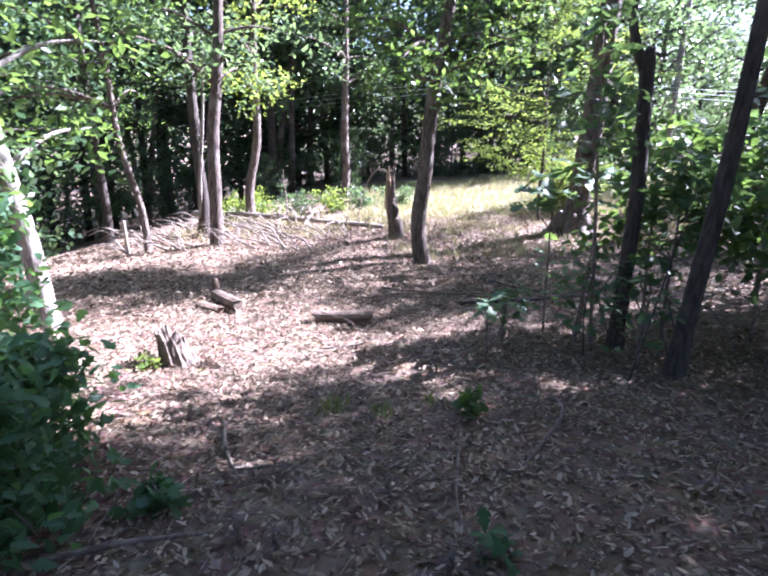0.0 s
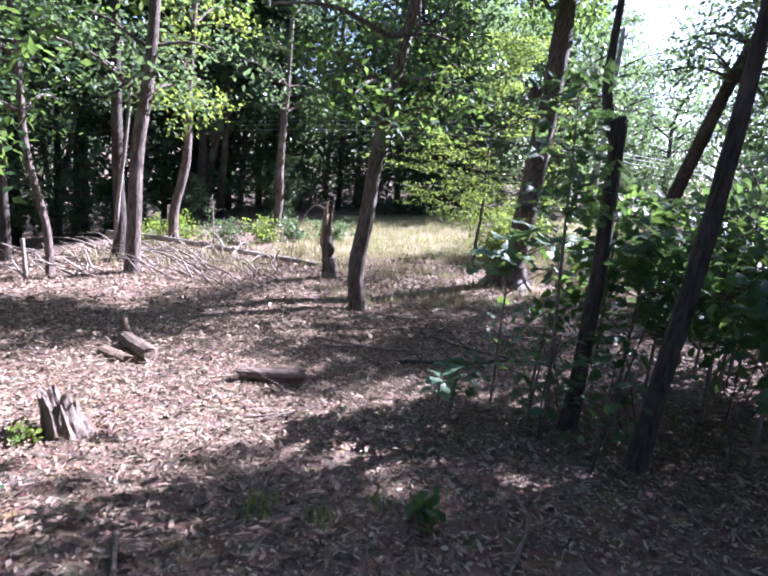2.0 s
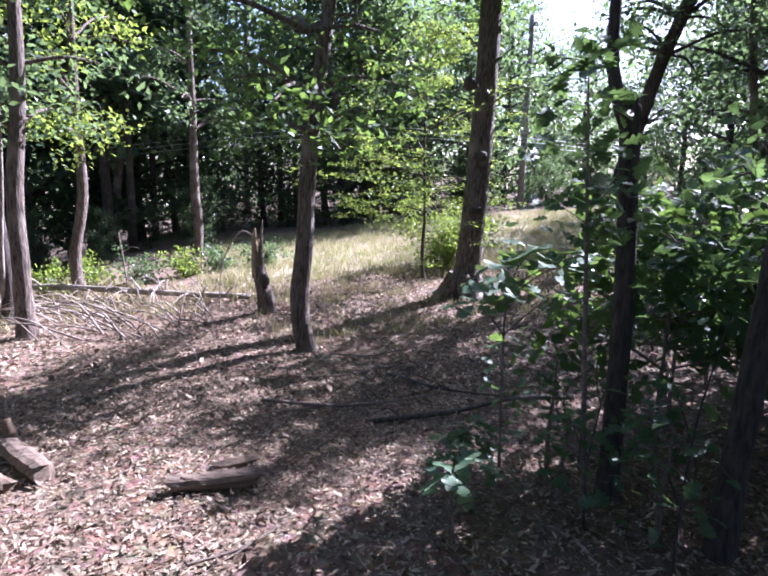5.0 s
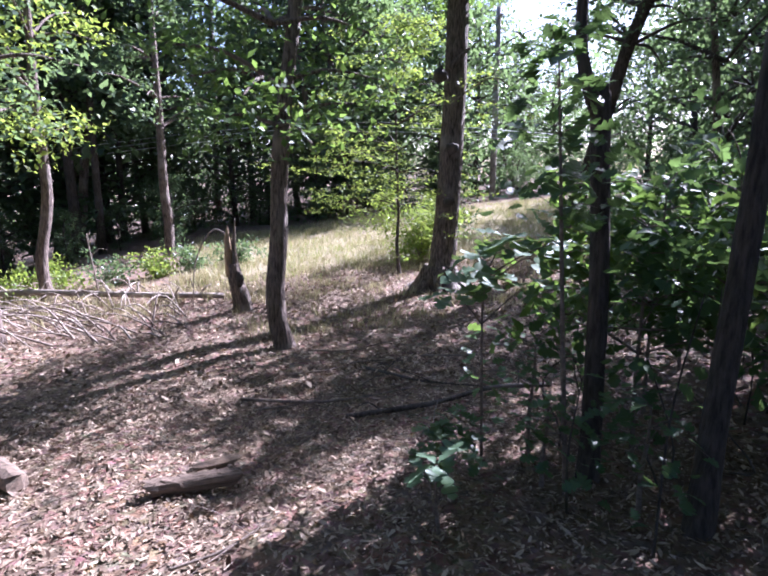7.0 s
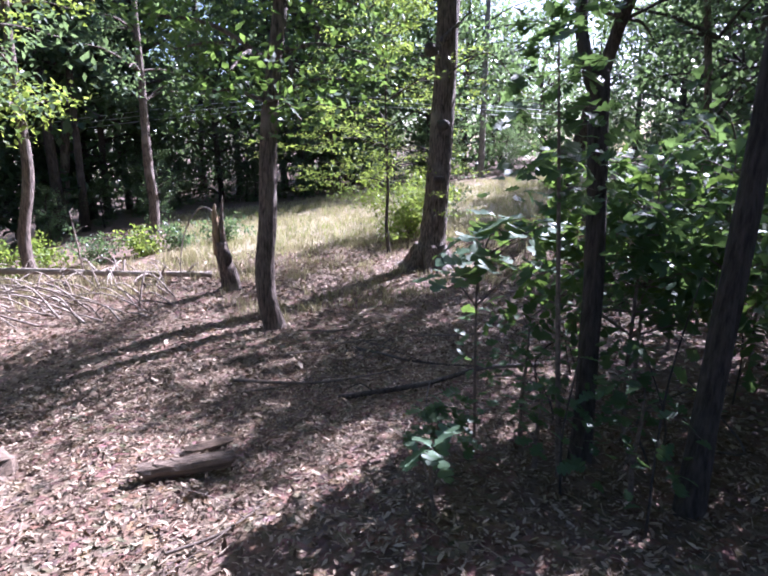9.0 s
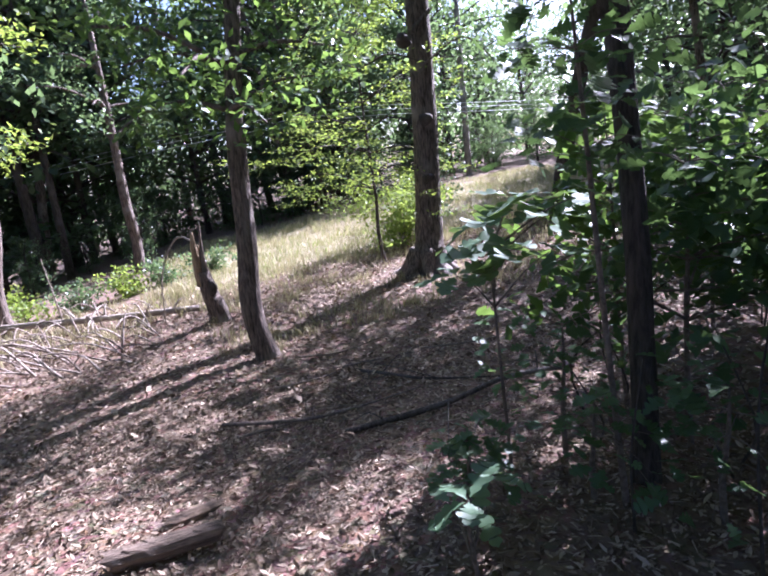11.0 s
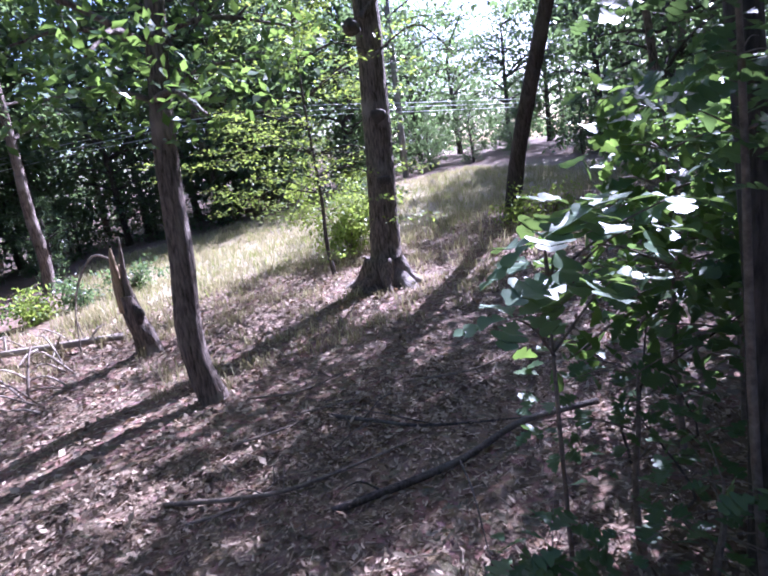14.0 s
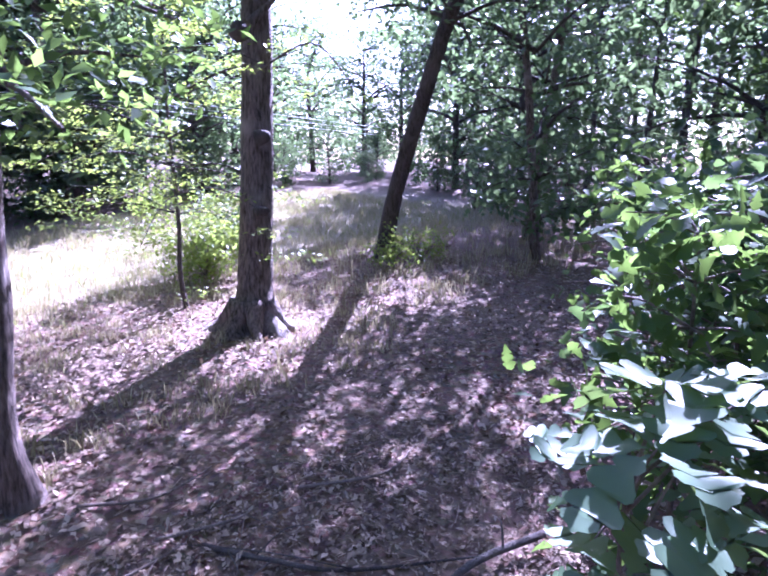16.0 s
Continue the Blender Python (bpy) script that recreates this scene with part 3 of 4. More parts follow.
    # the row of trunks on the brow to the left
    rows = [("twin_tree", "tall grey tree beside the brush pile", -2.73, 10.25, 0.165, 0.03, 0.0, BARK, 3.6),
            ("brow_tree", "straight dark tree behind the fallen log", -2.85, 13.5, 0.15, 0.03, 0.01, BARK, 3.8),
            ("brow_tree", "tall dark tree on the brow above the brush", -3.45, 11.7, 0.16, -0.03, 0.0, BARK_DARK, 4.0),
            ("leaning_sapling", "slim pale tree leaning on the brow", -3.9, 10.0, 0.085, -0.17, 0.02, BARK, 3.2),
            ("dark_tree", "dark slim tree in the shade of the brow", -5.4, 11.6, 0.12, -0.04, 0.0, BARK_DARK, 3.5),
            ("pale_tree", "pale sunlit tree leaning over the brow", -2.75, 5.05, 0.13, -0.16, 0.02, BARK_PALE, 1.9),
            ("slim_far_tree", "tall straight dark tree past the crest", 14.5, 12.2, 0.105, 0.0, 0.0, BARK_DARK, 5.5),
            ("slim_far_tree", "tall dark tree past the crest", 16.0, 11.5, 0.12, 0.03, -0.02, BARK_DARK, 6.0),
            ("slim_far_tree", "tall dark tree past the crest", 15.2, 10.2, 0.10, 0.02, 0.0, BARK_DARK, 5.0),
            ("slim_far_tree", "dark tree in the wood past the thicket", 12.6, 7.8, 0.11, 0.0, 0.0, BARK_DARK, 3.2),
            ("slim_far_tree", "dark tree in the wood past the thicket", 17.5, 8.8, 0.17, 0.0, 0.0, BARK_DARK, 3.0),
            # three invented trees behind the thicket, there to shade the foreground
            ("added_shade_tree", "leafy tree added behind the thicket to shade the ground", 7.2, 4.6, 0.11, 0.0, 0.0, BARK_DARK, 2.4),
            ("added_shade_tree", "leafy tree added behind the thicket to shade the ground", 6.2, 3.0, 0.11, 0.0, 0.0, BARK_DARK, 2.2),
            ("added_shade_tree", "leafy tree added behind the thicket to shade the ground", 9.5, 6.0, 0.13, 0.0, 0.0, BARK_DARK, 2.6),
            ("far_tree", "grey straight trunk at the edge of the far wood", -1.11, 18.55, 0.19, 0.0, 0.0, BARK, 4.4)]
    for i, (name, label, x, y, r, lx, ly, mat, low) in enumerate(rows):
        x, y, z = foot(x, y)
        limbs, ends = [], []
        for h in (low, low + 1.0, low + 2.2, low + 3.5, low + 5):
            l, e = spray((x + lx * h, y + ly * h, z + h), gen.uniform(1.4, 2.2), 3, gen, 0.15)
            limbs += l
            ends += e
        k = gen.normal(0, 0.06, 4)
        # the second crown takes the yellow leaf to look sunlit
        tree(name, label, [(x, y, z), (x + lx + k[0], y + ly, z + 1), (x + lx * 2.6 + k[1], y + ly * 2.6, z + 2.6), (x + lx * 5 + k[2], y + ly * 5, z + 5), (x + lx * 11, y + ly * 11, z + 11)],
             [r, r * 0.88, r * 0.8, r * 0.66, 0.03], mat, limbs, (ends, 30, 0.6, 0.17, plain), LEAF_YELLOW if i == 1 else LEAF_OAK if i % 2 else LEAF_FOREST, 14, 0.4, 0.1, 20 + i)
    x, y, z = foot(-3.3, 11.1)
    tree("thin_stem", "thin pale stem crossing the tall grey tree", [(x - 0.2, y + 0.6, z), (x - 0.1, y + 0.4, z + 1.4), (x + 0.15, y + 0.1, z + 3), (x + 0.3, y, z + 5)], [0.06, 0.05, 0.04, 0.01], BARK_PALE, (), None, sides=9, flare=0.3)

    # yellow-green sapling by the great tree
    x, y, z = foot(3.6, 12.1)
    limbs, ends = [], []
    for h, reach in ((1.7, 1.7), (2.05, 2.3), (2.5, 2.2), (3.0, 2.4), (3.6, 2.3), (4.3, 2.0), (5.0, 1.6), (5.7, 1.2)):
        l, e = spray((x - 0.02 * h, y, z + h), reach, 5, gen, 0.06)
        limbs += [(p, r * 0.35) for p, r in l]
        ends += e
    tree("yellowing_sapling", "slender sapling with layered yellow-green leaves", [(x, y, z), (x - 0.08, y, z + 0.7), (x - 0.05, y, z + 1.6), (x - 0.12, y, z + 3.5), (x - 0.1, y, z + 6)],
         [0.05, 0.042, 0.036, 0.025, 0.008], BARK_DARK, limbs, (ends, 44, 0.42, 0.095, plain), LEAF_YELLOW, 9, 0.3, 0.1, 31, flat=0.72, squash=0.22)


hand_trees()


# ---- the thicket of oak saplings ----
def sapling(label, x, y, height, lean, reach, tiers, per, size, mat, seed, name="oak_sapling", low=0.3, spread=0.22, flat=0.45, near=False, thick=0.45):
    gen = np.random.default_rng(seed)
    z = gz(x, y)
    limbs, ends = [], []
    for h in np.linspace(height * low, height, tiers):
        o = (x + lean[0] * h, y + lean[1] * h, z + h)
        l, e = spray(o, reach * gen.uniform(0.7, 1.2) * (1.1 - 0.5 * h / height), 4, gen, 0.12)
        limbs += [(p, r * thick) for p, r in l]
        ends += e
    top = height
    tree(name, label, [(x, y, z), (x + lean[0] * top * 0.3, y + lean[1] * top * 0.3 + 0.03, z + top * 0.33), (x + lean[0] * top * 0.7, y + lean[1] * top * 0.7, z + top * 0.7), (x + lean[0] * top, y + lean[1] * top, z + top * 1.02)],
         [0.022, 0.018, 0.013, 0.005], TWIG, limbs, (ends, per, spread, size, leaf_oak(1 if near else 2)), mat, 7, 0.2, 0.05, seed, "oak saplings", 12, flat)


THICKET = [(2.9, 5.2, 2.3, 0.7), (2.8, 4.6, 2.0, 0.6), (3.4, 5.2, 2.3, 0.8), (3.6, 4.65, 2.0, 0.85), (4.05, 5.1, 2.4, 0.9),
           (4.3, 5.8, 2.2, 0.8), (5.0, 6.15, 2.3, 0.9), (4.95, 4.45, 2.6, 0.9), (3.35, 3.8, 1.9, 0.7), (5.7, 6.55, 2.6, 1.0), (6.3, 5.6, 2.6, 1.1), (4.6, 5.2, 1.8, 1.0)]
for i, (x, y, h, r) in enumerate(THICKET):
    sapling("leafy oak sapling in the shaded thicket", x, y, h, (0.04 * ((i % 3) - 1), 0.03), r * 1.15, 6, 4, 0.155, LEAF_THICKET if i % 3 else LEAF_OAK, 100 + i, low=0.48)
sapling("tall oak sapling with broad lobed leaves", 2.1, 4.3, 3.1, (-0.08, 0.02), 0.42, 5, 2, 0.15, LEAF_THICKET, 141, low=0.68, flat=0.6, near=True, thick=0.2)
sapling("low oak sapling on the shaded leaves", 1.45, 4.6, 0.55, (0.0, 0.0), 0.50, 3, 1, 0.14, LEAF_THICKET, 142, low=0.6, spread=0.1, flat=0.7, near=True, thick=0.2)
for i, (x, y, h) in enumerate(((2.0, 4.4, 0.7), (2.35, 4.0, 0.8), (2.2, 4.9, 1.0))):
    sapling("sparse low oak sapling in the shade of the thicket", x, y, h, (0.03, 0.02), 0.6, 4, 1, 0.13, LEAF_THICKET, 180 + i, low=0.5, spread=0.12, flat=0.7, near=True, thick=0.2)
sapling("oak bush with grey-green leaves beside the path", -1.3, 2.35, 0.7, (-0.05, 0.0), 0.55, 7, 14, 0.10, LEAF_BLUE, 143, low=0.1)
sapling("oak bush with grey-green leaves beside the path", -2.0, 3.3, 1.5, (-0.05, 0.0), 0.5, 6, 6, 0.12, LEAF_BLUE, 144)
sapling("low oak bush with grey-green leaves beside the path", -1.0, 1.75, 0.6, (-0.05, 0.0), 0.45, 6, 13, 0.095, LEAF_BLUE, 145, low=0.1)
for i, (x, y) in enumerate(((0.48, 2.07), (0.09, 1.64), (-0.06, 1.7), (0.81, 1.65), (0.7, 1.58), (-0.44, 1.93), (0.95, 3.0))):
    sapling("small oak seedling among dry leaves", x, y, 0.13, (0, 0), 0.11, 2, 2, 0.10, LEAF_BLUE if i % 2 else LEAF_OAK, 160 + i, "oak_seedling", spread=0.05)


sapling("small yellow-green weed at the foot of the stump", -1.3, 3.8, 0.10, (0, 0), 0.10, 2, 2, 0.055, LEAF_YELLOW, 170, "weed", spread=0.06)


def leaf_whorls(x, y, tips):
    """Oak twigs that end in a star of broad leaves, on one young stem."""
    z = gz(x, y)
    g = np.random.default_rng(88)
    thing = empty("young_oak", x, y, z, "young oak with stars of broad waxy lobed leaves", "sapling")
    top = max(t[2] for t in tips) - z
    part("stem", tube([(0, 0, -0.03), (-0.02, 0.01, top * 0.45), (-0.03, 0.02, top * 0.9)], [0.012, 0.009, 0.005], 7, 10), TWIG, thing)
    v, f = leaf_oak(1)
    for tx, ty, tz, n, size in tips:
        tip = Vector((tx - x, ty - y, tz - z))
        start = Vector((-0.02, 0.01, max(0.12, tip.z - 0.25)))
        twig = part("twig", tube([start, start.lerp(tip, 0.55) + Vector((0, 0, 0.03)), tip], [0.006, 0.005, 0.003], 5, 8), TWIG, thing)
        a0 = g.uniform(0, 6.3)
        for k in range(n):
            a = a0 + 2 * math.pi * k / n + g.normal(0, 0.2)
            m = Matrix.Translation(tip) @ Euler((g.normal(-0.12, 0.28), g.normal(0, 0.3), a)).to_matrix().to_4x4() @ Matrix.Scale(size * g.uniform(0.75, 1.15), 4)
            wave = [(p[0] * (1 + 0.1 * math.sin(9 * p[1] + k)), p[1] + 0.08, p[2] + 0.05 * math.sin(7 * p[1] + 3 * k) * (0.3 + abs(p[0]) * 3)) for p in v]
            part("leaf", ([m @ Vector(p) for p in wave], f.tolist()), LEAF_WAXY_LIT, twig)


leaf_whorls(1.9, 5.0, [(1.78, 4.92, 0.92, 6, 0.26), (2.02, 5.0, 1.0, 6, 0.24), (1.74, 4.74, 0.80, 6, 0.24), (1.6, 4.88, 0.68, 5, 0.2), (1.95, 5.2, 0.78, 6, 0.2),
                       (2.15, 4.85, 0.92, 6, 0.24), (2.25, 5.0, 0.7, 6, 0.2), (2.3, 4.8, 1.0, 6, 0.2)])
leaf_whorls(1.25, 4.15, [(1.2, 4.09, 0.02, 5, 0.17), (1.38, 4.25, -0.02, 5, 0.16), (1.22, 4.3, -0.12, 4, 0.14)])


def bare_stems():
    g = np.random.default_rng(77)
    for k in range(22):
        x, y = g.uniform(1.9, 4.8), g.uniform(3.6, 5.8)
        h = g.uniform(0.55, 1.4)
        a, b = g.normal(0, 0.3, 2)
        p0, p1 = Vector(on(x, y, -0.02)), Vector(on(x, y, 0)) + Vector((a * h, b * h, h))
        ob = part("bare_sapling", tube([p0, p0.lerp(p1, 0.5) + Vector((b * 0.5, a * 0.5, 0)), p1], [0.008, 0.006, 0.003], 5, 8), BARK_DARK)
        tagged(ob, "thin bare sapling standing in the shaded thicket", "sapling", "bare saplings of the thicket")


# ---- dead wood ----
def stump():
    x, y = -1.1, 3.98
    z = gz(x, y)
    thing = empty("stump", x, y, z, "broken weathered stump with a jagged top in the sun", "stump")
    gen = np.random.default_rng(3)
    n, rings = 44, 7
    tops = [0.28 + 0.03 * math.sin(j * 0.9) + gen.uniform(-0.025, 0.025) - 0.06 * math.cos(2 * math.pi * j / n) for j in range(n)]
    outer, inner = [], []
    for i in range(rings):
        u = i / (rings - 1)
        for j in range(n):
            a = 2 * math.pi * j / n
            r = (0.155 - 0.035 * u + 0.05 * (1 - u) ** 3) * (1 + 0.06 * math.sin(11 * a) + 0.07 * math.sin(4 * a + 1) + gen.uniform(-0.04, 0.04))
            outer.append((r * math.cos(a) - 0.10 * u, r * math.sin(a), -0.05 + u * (tops[j] + 0.05)))
            inner.append((r * 0.55 * math.cos(a) - 0.10 * u, r * 0.55 * math.sin(a), 0.04 + u * max(0.02, tops[j] - 0.10)))
    v = outer + inner
    f, k = [], rings * n
    for i in range(rings - 1):
        for j in range(n):
            q = (j + 1) % n
            f.append((i * n + j, i * n + q, (i + 1) * n + q, (i + 1) * n + j))
            f.append((k + i * n + j, k + (i + 1) * n + j, k + (i + 1) * n + q, k + i * n + q))
    for j in range(n):
        q = (j + 1) % n
        e = (rings - 1) * n
        f.append((e + j, e + q, k + e + q, k + e + j))
    f.append(tuple(k + j for j in range(n)))
    thing.scale = (0.8, 0.8, 0.8)
    part("shell", (v, f), WOOD_UPRIGHT, thing, smooth=False)


def slab(name, label, a, b, width, thick, mat, seed, tilt=0.0):
    """A split length of log, rough-edged, flat side up."""
    gen = np.random.default_rng(seed)
    a, b = Vector(a), Vector(b)
    d = (b - a)
    length = d.length
    d.normalize()
    s = d.cross(Vector((0, 0, 1))).normalized()
    up = s.cross(d)
    s = (s * math.cos(tilt) + up * math.sin(tilt))
    up = s.cross(d)
    rings, prof = 12, [(-0.5, 0.15), (-0.42, 0.85), (-0.1, 1.0), (0.2, 0.94), (0.45, 0.7), (0.5, 0.1), (0.3, -0.25), (-0.3, -0.25)]
    v, f, m = [], [], len(prof)
    for i in range(rings):
        u = i / (rings - 1)
        w = width * (1 - 0.25 * abs(u - 0.5) + gen.uniform(-0.08, 0.08))
        for px, pz in prof:
            e = (gen.uniform(-0.03, 0.03) if 0 < i < rings - 1 else gen.uniform(-0.06, 0.06))
            v.append(a + d * (u * length + e) + s * px * w + up * (pz * thick * (1 + gen.uniform(-0.06, 0.06))))
    for i in range(rings - 1):
        for j in range(m):
            q = (j + 1) % m
            f.append((i * m + j, i * m + q, (i + 1) * m + q, (i + 1) * m + j))
    f += [tuple(range(m))[::-1], tuple((rings - 1) * m + j for j in range(m))]
    ob = part(name, (v, f), mat, smooth=False)
    tagged(ob, label, "log")


def on(x, y, up=0.0):
    return (x, y, gz(x, y) + up)


bare_stems()
stump()
slab("split_log", "short split log with a dark underside on the leaves", on(-0.24, 5.2, 0.03), on(0.27, 5.17, 0.06), 0.105, 0.08, WOOD_BROWN, 4, -0.45)
slab("rotten_chunk", "crumbling piece of rotten log on the leaves", on(0.02, 5.5, 0.0), on(0.28, 5.56, 0.02), 0.10, 0.045, WOOD_ROT, 5)
slab("rotten_log", "grey rotten log split along the grain", on(-1.5, 6.15, 0.03), on(-1.06, 5.52, 0.03), 0.16, 0.10, WOOD_BROWN, 6, 0.2)
slab("rotten_chunk", "crumbling piece of rotten log on the leaves", on(-1.55, 5.75, 0.0), on(-1.25, 5.45, 0.0), 0.13, 0.07, WOOD_ROT, 8)


def snag():
    x, y = 0.52, 10.75
    z = gz(x, y)
    thing = empty("snag", x, y, z, "broken dead trunk with a splintered pale top", "dead tree")
    thing.scale = (0.78, 0.78, 0.78)
    part("trunk", tube([(0.08, 0, -0.1), (0.04, 0, 0.3), (-0.06, 0.0, 0.62), (-0.09, 0.02, 0.95)], [0.19, 0.15, 0.135, 0.115], 18, 20, 0.32, 3, 0.35), BARK, thing)
    part("burl", tube([(-0.02, -0.10, 0.5), (0.02, -0.13, 0.66), (0.0, -0.1, 0.8)], [0.05, 0.09, 0.04], 9, 8, 0.3, 5), BARK_DARK, thing, "dark rotten burl")
    part("splinter", tube([(-0.17, 0.03, 0.70), (-0.19, 0.05, 1.25), (-0.17, 0.05, 1.70)], [0.075, 0.06, 0.02], 9, 12, 0.4, 1), SPLIT_UPRIGHT, thing, "pale split wood")
    part("splinter", tube([(-0.05, 0.0, 0.75), (-0.06, 0.03, 1.35), (-0.02, 0.05, 1.86)], [0.06, 0.042, 0.010], 8, 12, 0.4, 2), WOOD_UPRIGHT, thing, "grey split wood")
    part("splinter", tube([(-0.12, 0.06, 0.8), (-0.12, 0.08, 1.2), (-0.10, 0.08, 1.45)], [0.05, 0.035, 0.008], 7, 9, 0.4, 4), SPLIT_UPRIGHT, thing, "pale split wood")
    part("dead_branch", tube([(-0.15, 0.1, 1.5), (-0.42, 0.25, 1.62), (-0.68, 0.35, 1.3), (-0.85, 0.4, 0.8), (-0.92, 0.42, 0.02)], [0.02, 0.018, 0.014, 0.01], 6, 16, 0.1), TWIG_PALE, thing)


snag()


def dead_limb(name, label, pts, r, mat, twigs=0, seed=0, ends=0.3):
    gen = np.random.default_rng(seed + 400)
    thing = empty(name, *pts[0], label, "dead branch")
    o = Vector(pts[0])
    rel = [Vector(p) - o for p in pts]
    part("stem", tube(rel, [r, r * 0.8, r * ends], 8, 20, 0.12, seed), mat, thing)
    line = smooth_line(rel, 24)
    for k in range(twigs):
        p = line[int(gen.uniform(3, 22))]
        t = p + Vector((gen.normal(0, 0.35), gen.normal(-0.1, 0.35), gen.uniform(-0.25, 0.25)))
        t.z = max(t.z, float(ground_height(t.x + o.x, t.y + o.y)) - o.z + 0.01)
        m = p.lerp(t, 0.5) + Vector((0, 0, gen.uniform(0.0, 0.12)))
        part("twig", tube([p, m, t], [r * 0.3, r * 0.22, r * 0.08], 5, 7), mat, thing)


dead_limb("fallen_log", "long thin fallen trunk lying across the brow", [on(-4.6, 14.4, 0.26), on(-3.0, 13.3, 0.24), on(-1.3, 12.3, 0.16), on(0.3, 11.75, 0.07)], 0.07, WOOD_GREY, 24, 1, 0.7)
dead_limb("fallen_branch", "thick dark crooked branch lying on the leaves", [on(1.19, 6.08, 0.02), on(1.92, 5.94, 0.04), on(2.48, 6.02, 0.06), on(3.0, 5.9, 0.08)], 0.024, BARK_DARK, 3, 2, 0.9)
dead_limb("fallen_branch", "crooked thin branch lying on the leaves", [on(1.6, 7.2, 0.02), on(1.8, 6.8, 0.04), on(2.05, 6.45, 0.03), on(2.66, 6.03, 0.04)], 0.016, BARK_DARK, 4, 3)
dead_limb("fallen_branch", "dark branch lying on the leaves", [on(0.37, 6.9, 0.02), on(0.9, 6.49, 0.05), on(1.3, 6.42, 0.03), on(1.9, 6.35, 0.04)], 0.017, TWIG, 3, 4)
dead_limb("fallen_branch", "dark stick lying in the shade", [on(-0.45, 2.87, 0.02), on(-0.33, 2.5, 0.03), on(-0.17, 2.15, 0.02)], 0.014, TWIG, 1, 5)
dead_limb("fallen_branch", "crooked stick lying in the shade", [on(1.52, 3.3, 0.02), on(1.49, 3.0, 0.03), on(1.14, 2.42, 0.02)], 0.014, TWIG, 2, 6)
dead_limb("fallen_branch", "grey stick on the leaves by the seedlings", [on(-0.75, 1.58, 0.02), on(-0.42, 1.68, 0.03), on(-0.16, 1.73, 0.02)], 0.013, TWIG, 2, 7)
dead_limb("fallen_branch", "thin stick on the sunlit leaves", [on(-0.1, 4.4, 0.02), on(0.2, 4.45, 0.03), on(0.5, 4.7, 0.02)], 0.010, TWIG, 2, 8)
dead_limb("fallen_branch", "long thin stick on the dappled leaves", [on(0.46, 6.57, 0.02), on(0.7, 6.5, 0.04), on(0.92, 6.57, 0.02), on(1.2, 6.75, 0.02)], 0.012, TWIG, 3, 18)
dead_limb("fallen_branch", "long thin stick on the dappled leaves", [on(0.9, 7.35, 0.02), on(1.2, 7.25, 0.04), on(1.56, 7.3, 0.02)], 0.012, TWIG, 3, 19)
dead_limb("fallen_branch", "thin bent stick in the shade of the great tree", [on(1.44, 7.47, 0.02), on(1.8, 7.27, 0.04), on(2.0, 7.3, 0.02)], 0.012, TWIG, 2, 20)
dead_limb("dead_stub", "dark rotten stub standing beside a split log", [on(-1.55, 6.35), on(-1.56, 6.36, 0.12), on(-1.58, 6.37, 0.22)], 0.055, WOOD_ROT, 0, 11, 0.7)
dead_limb("fallen_branch", "thin crooked stick on the shaded leaves", [on(0.84, 2.56, 0.02), on(0.77, 2.01, 0.03), on(0.81, 1.62, 0.02)], 0.007, TWIG, 1, 14)
dead_limb("fallen_branch", "thin dry stick on the leaves", [on(1.2, 8.2, 0.02), on(1.6, 7.9, 0.04), on(2.1, 8.0, 0.02)], 0.012, TWIG, 3, 15)
dead_limb("fallen_branch", "thin dry stick on the leaves", [on(2.3, 7.3, 0.02), on(2.8, 7.0, 0.04), on(3.3, 7.2, 0.02)], 0.012, TWIG, 3, 17)
dead_limb("dead_stake", "pale dead stake standing on the brow", [on(-4.14, 9.71), on(-4.16, 9.71, 0.3), on(-4.19, 9.72, 0.62)], 0.038, TWIG_PALE, 0, 9, 0.8)
dead_limb("dead_sapling", "bleached dead sapling standing behind the fallen log", [on(-1.85, 12.75), on(-1.9, 12.72, 0.6), on(-1.96, 12.7, 1.25)], 0.018, TWIG_PALE, 3, 10)


def brush_pile():
    gen = np.random.default_rng(9)
    group = "brush on the brow"
    for k in range(115):
        x, y = gen.uniform(-4.6, -0.2), gen.uniform(9.6, 12.8)
        a = gen.normal(2.6, 0.7)
        length = gen.uniform(0.45, 1.5)
        h = gen.uniform(0.02, 0.30)
        p0 = Vector(on(x, y, 0.01))
        e = on(x + math.cos(a) * length, y + math.sin(a) * length * 0.6, gen.uniform(0.02, 0.45))
        m = p0.lerp(Vector(e), 0.5) + Vector((0, 0, h))
        ob = part("brush_twig", tube([p0, m, e], [0.016 * gen.uniform(0.5, 1.3), 0.011, 0.004], 5, 8), TWIG_PALE if k % 3 else TWIG)
        tagged(ob, "bleached dead twig in the brush pile", "twig", group)


brush_pile()


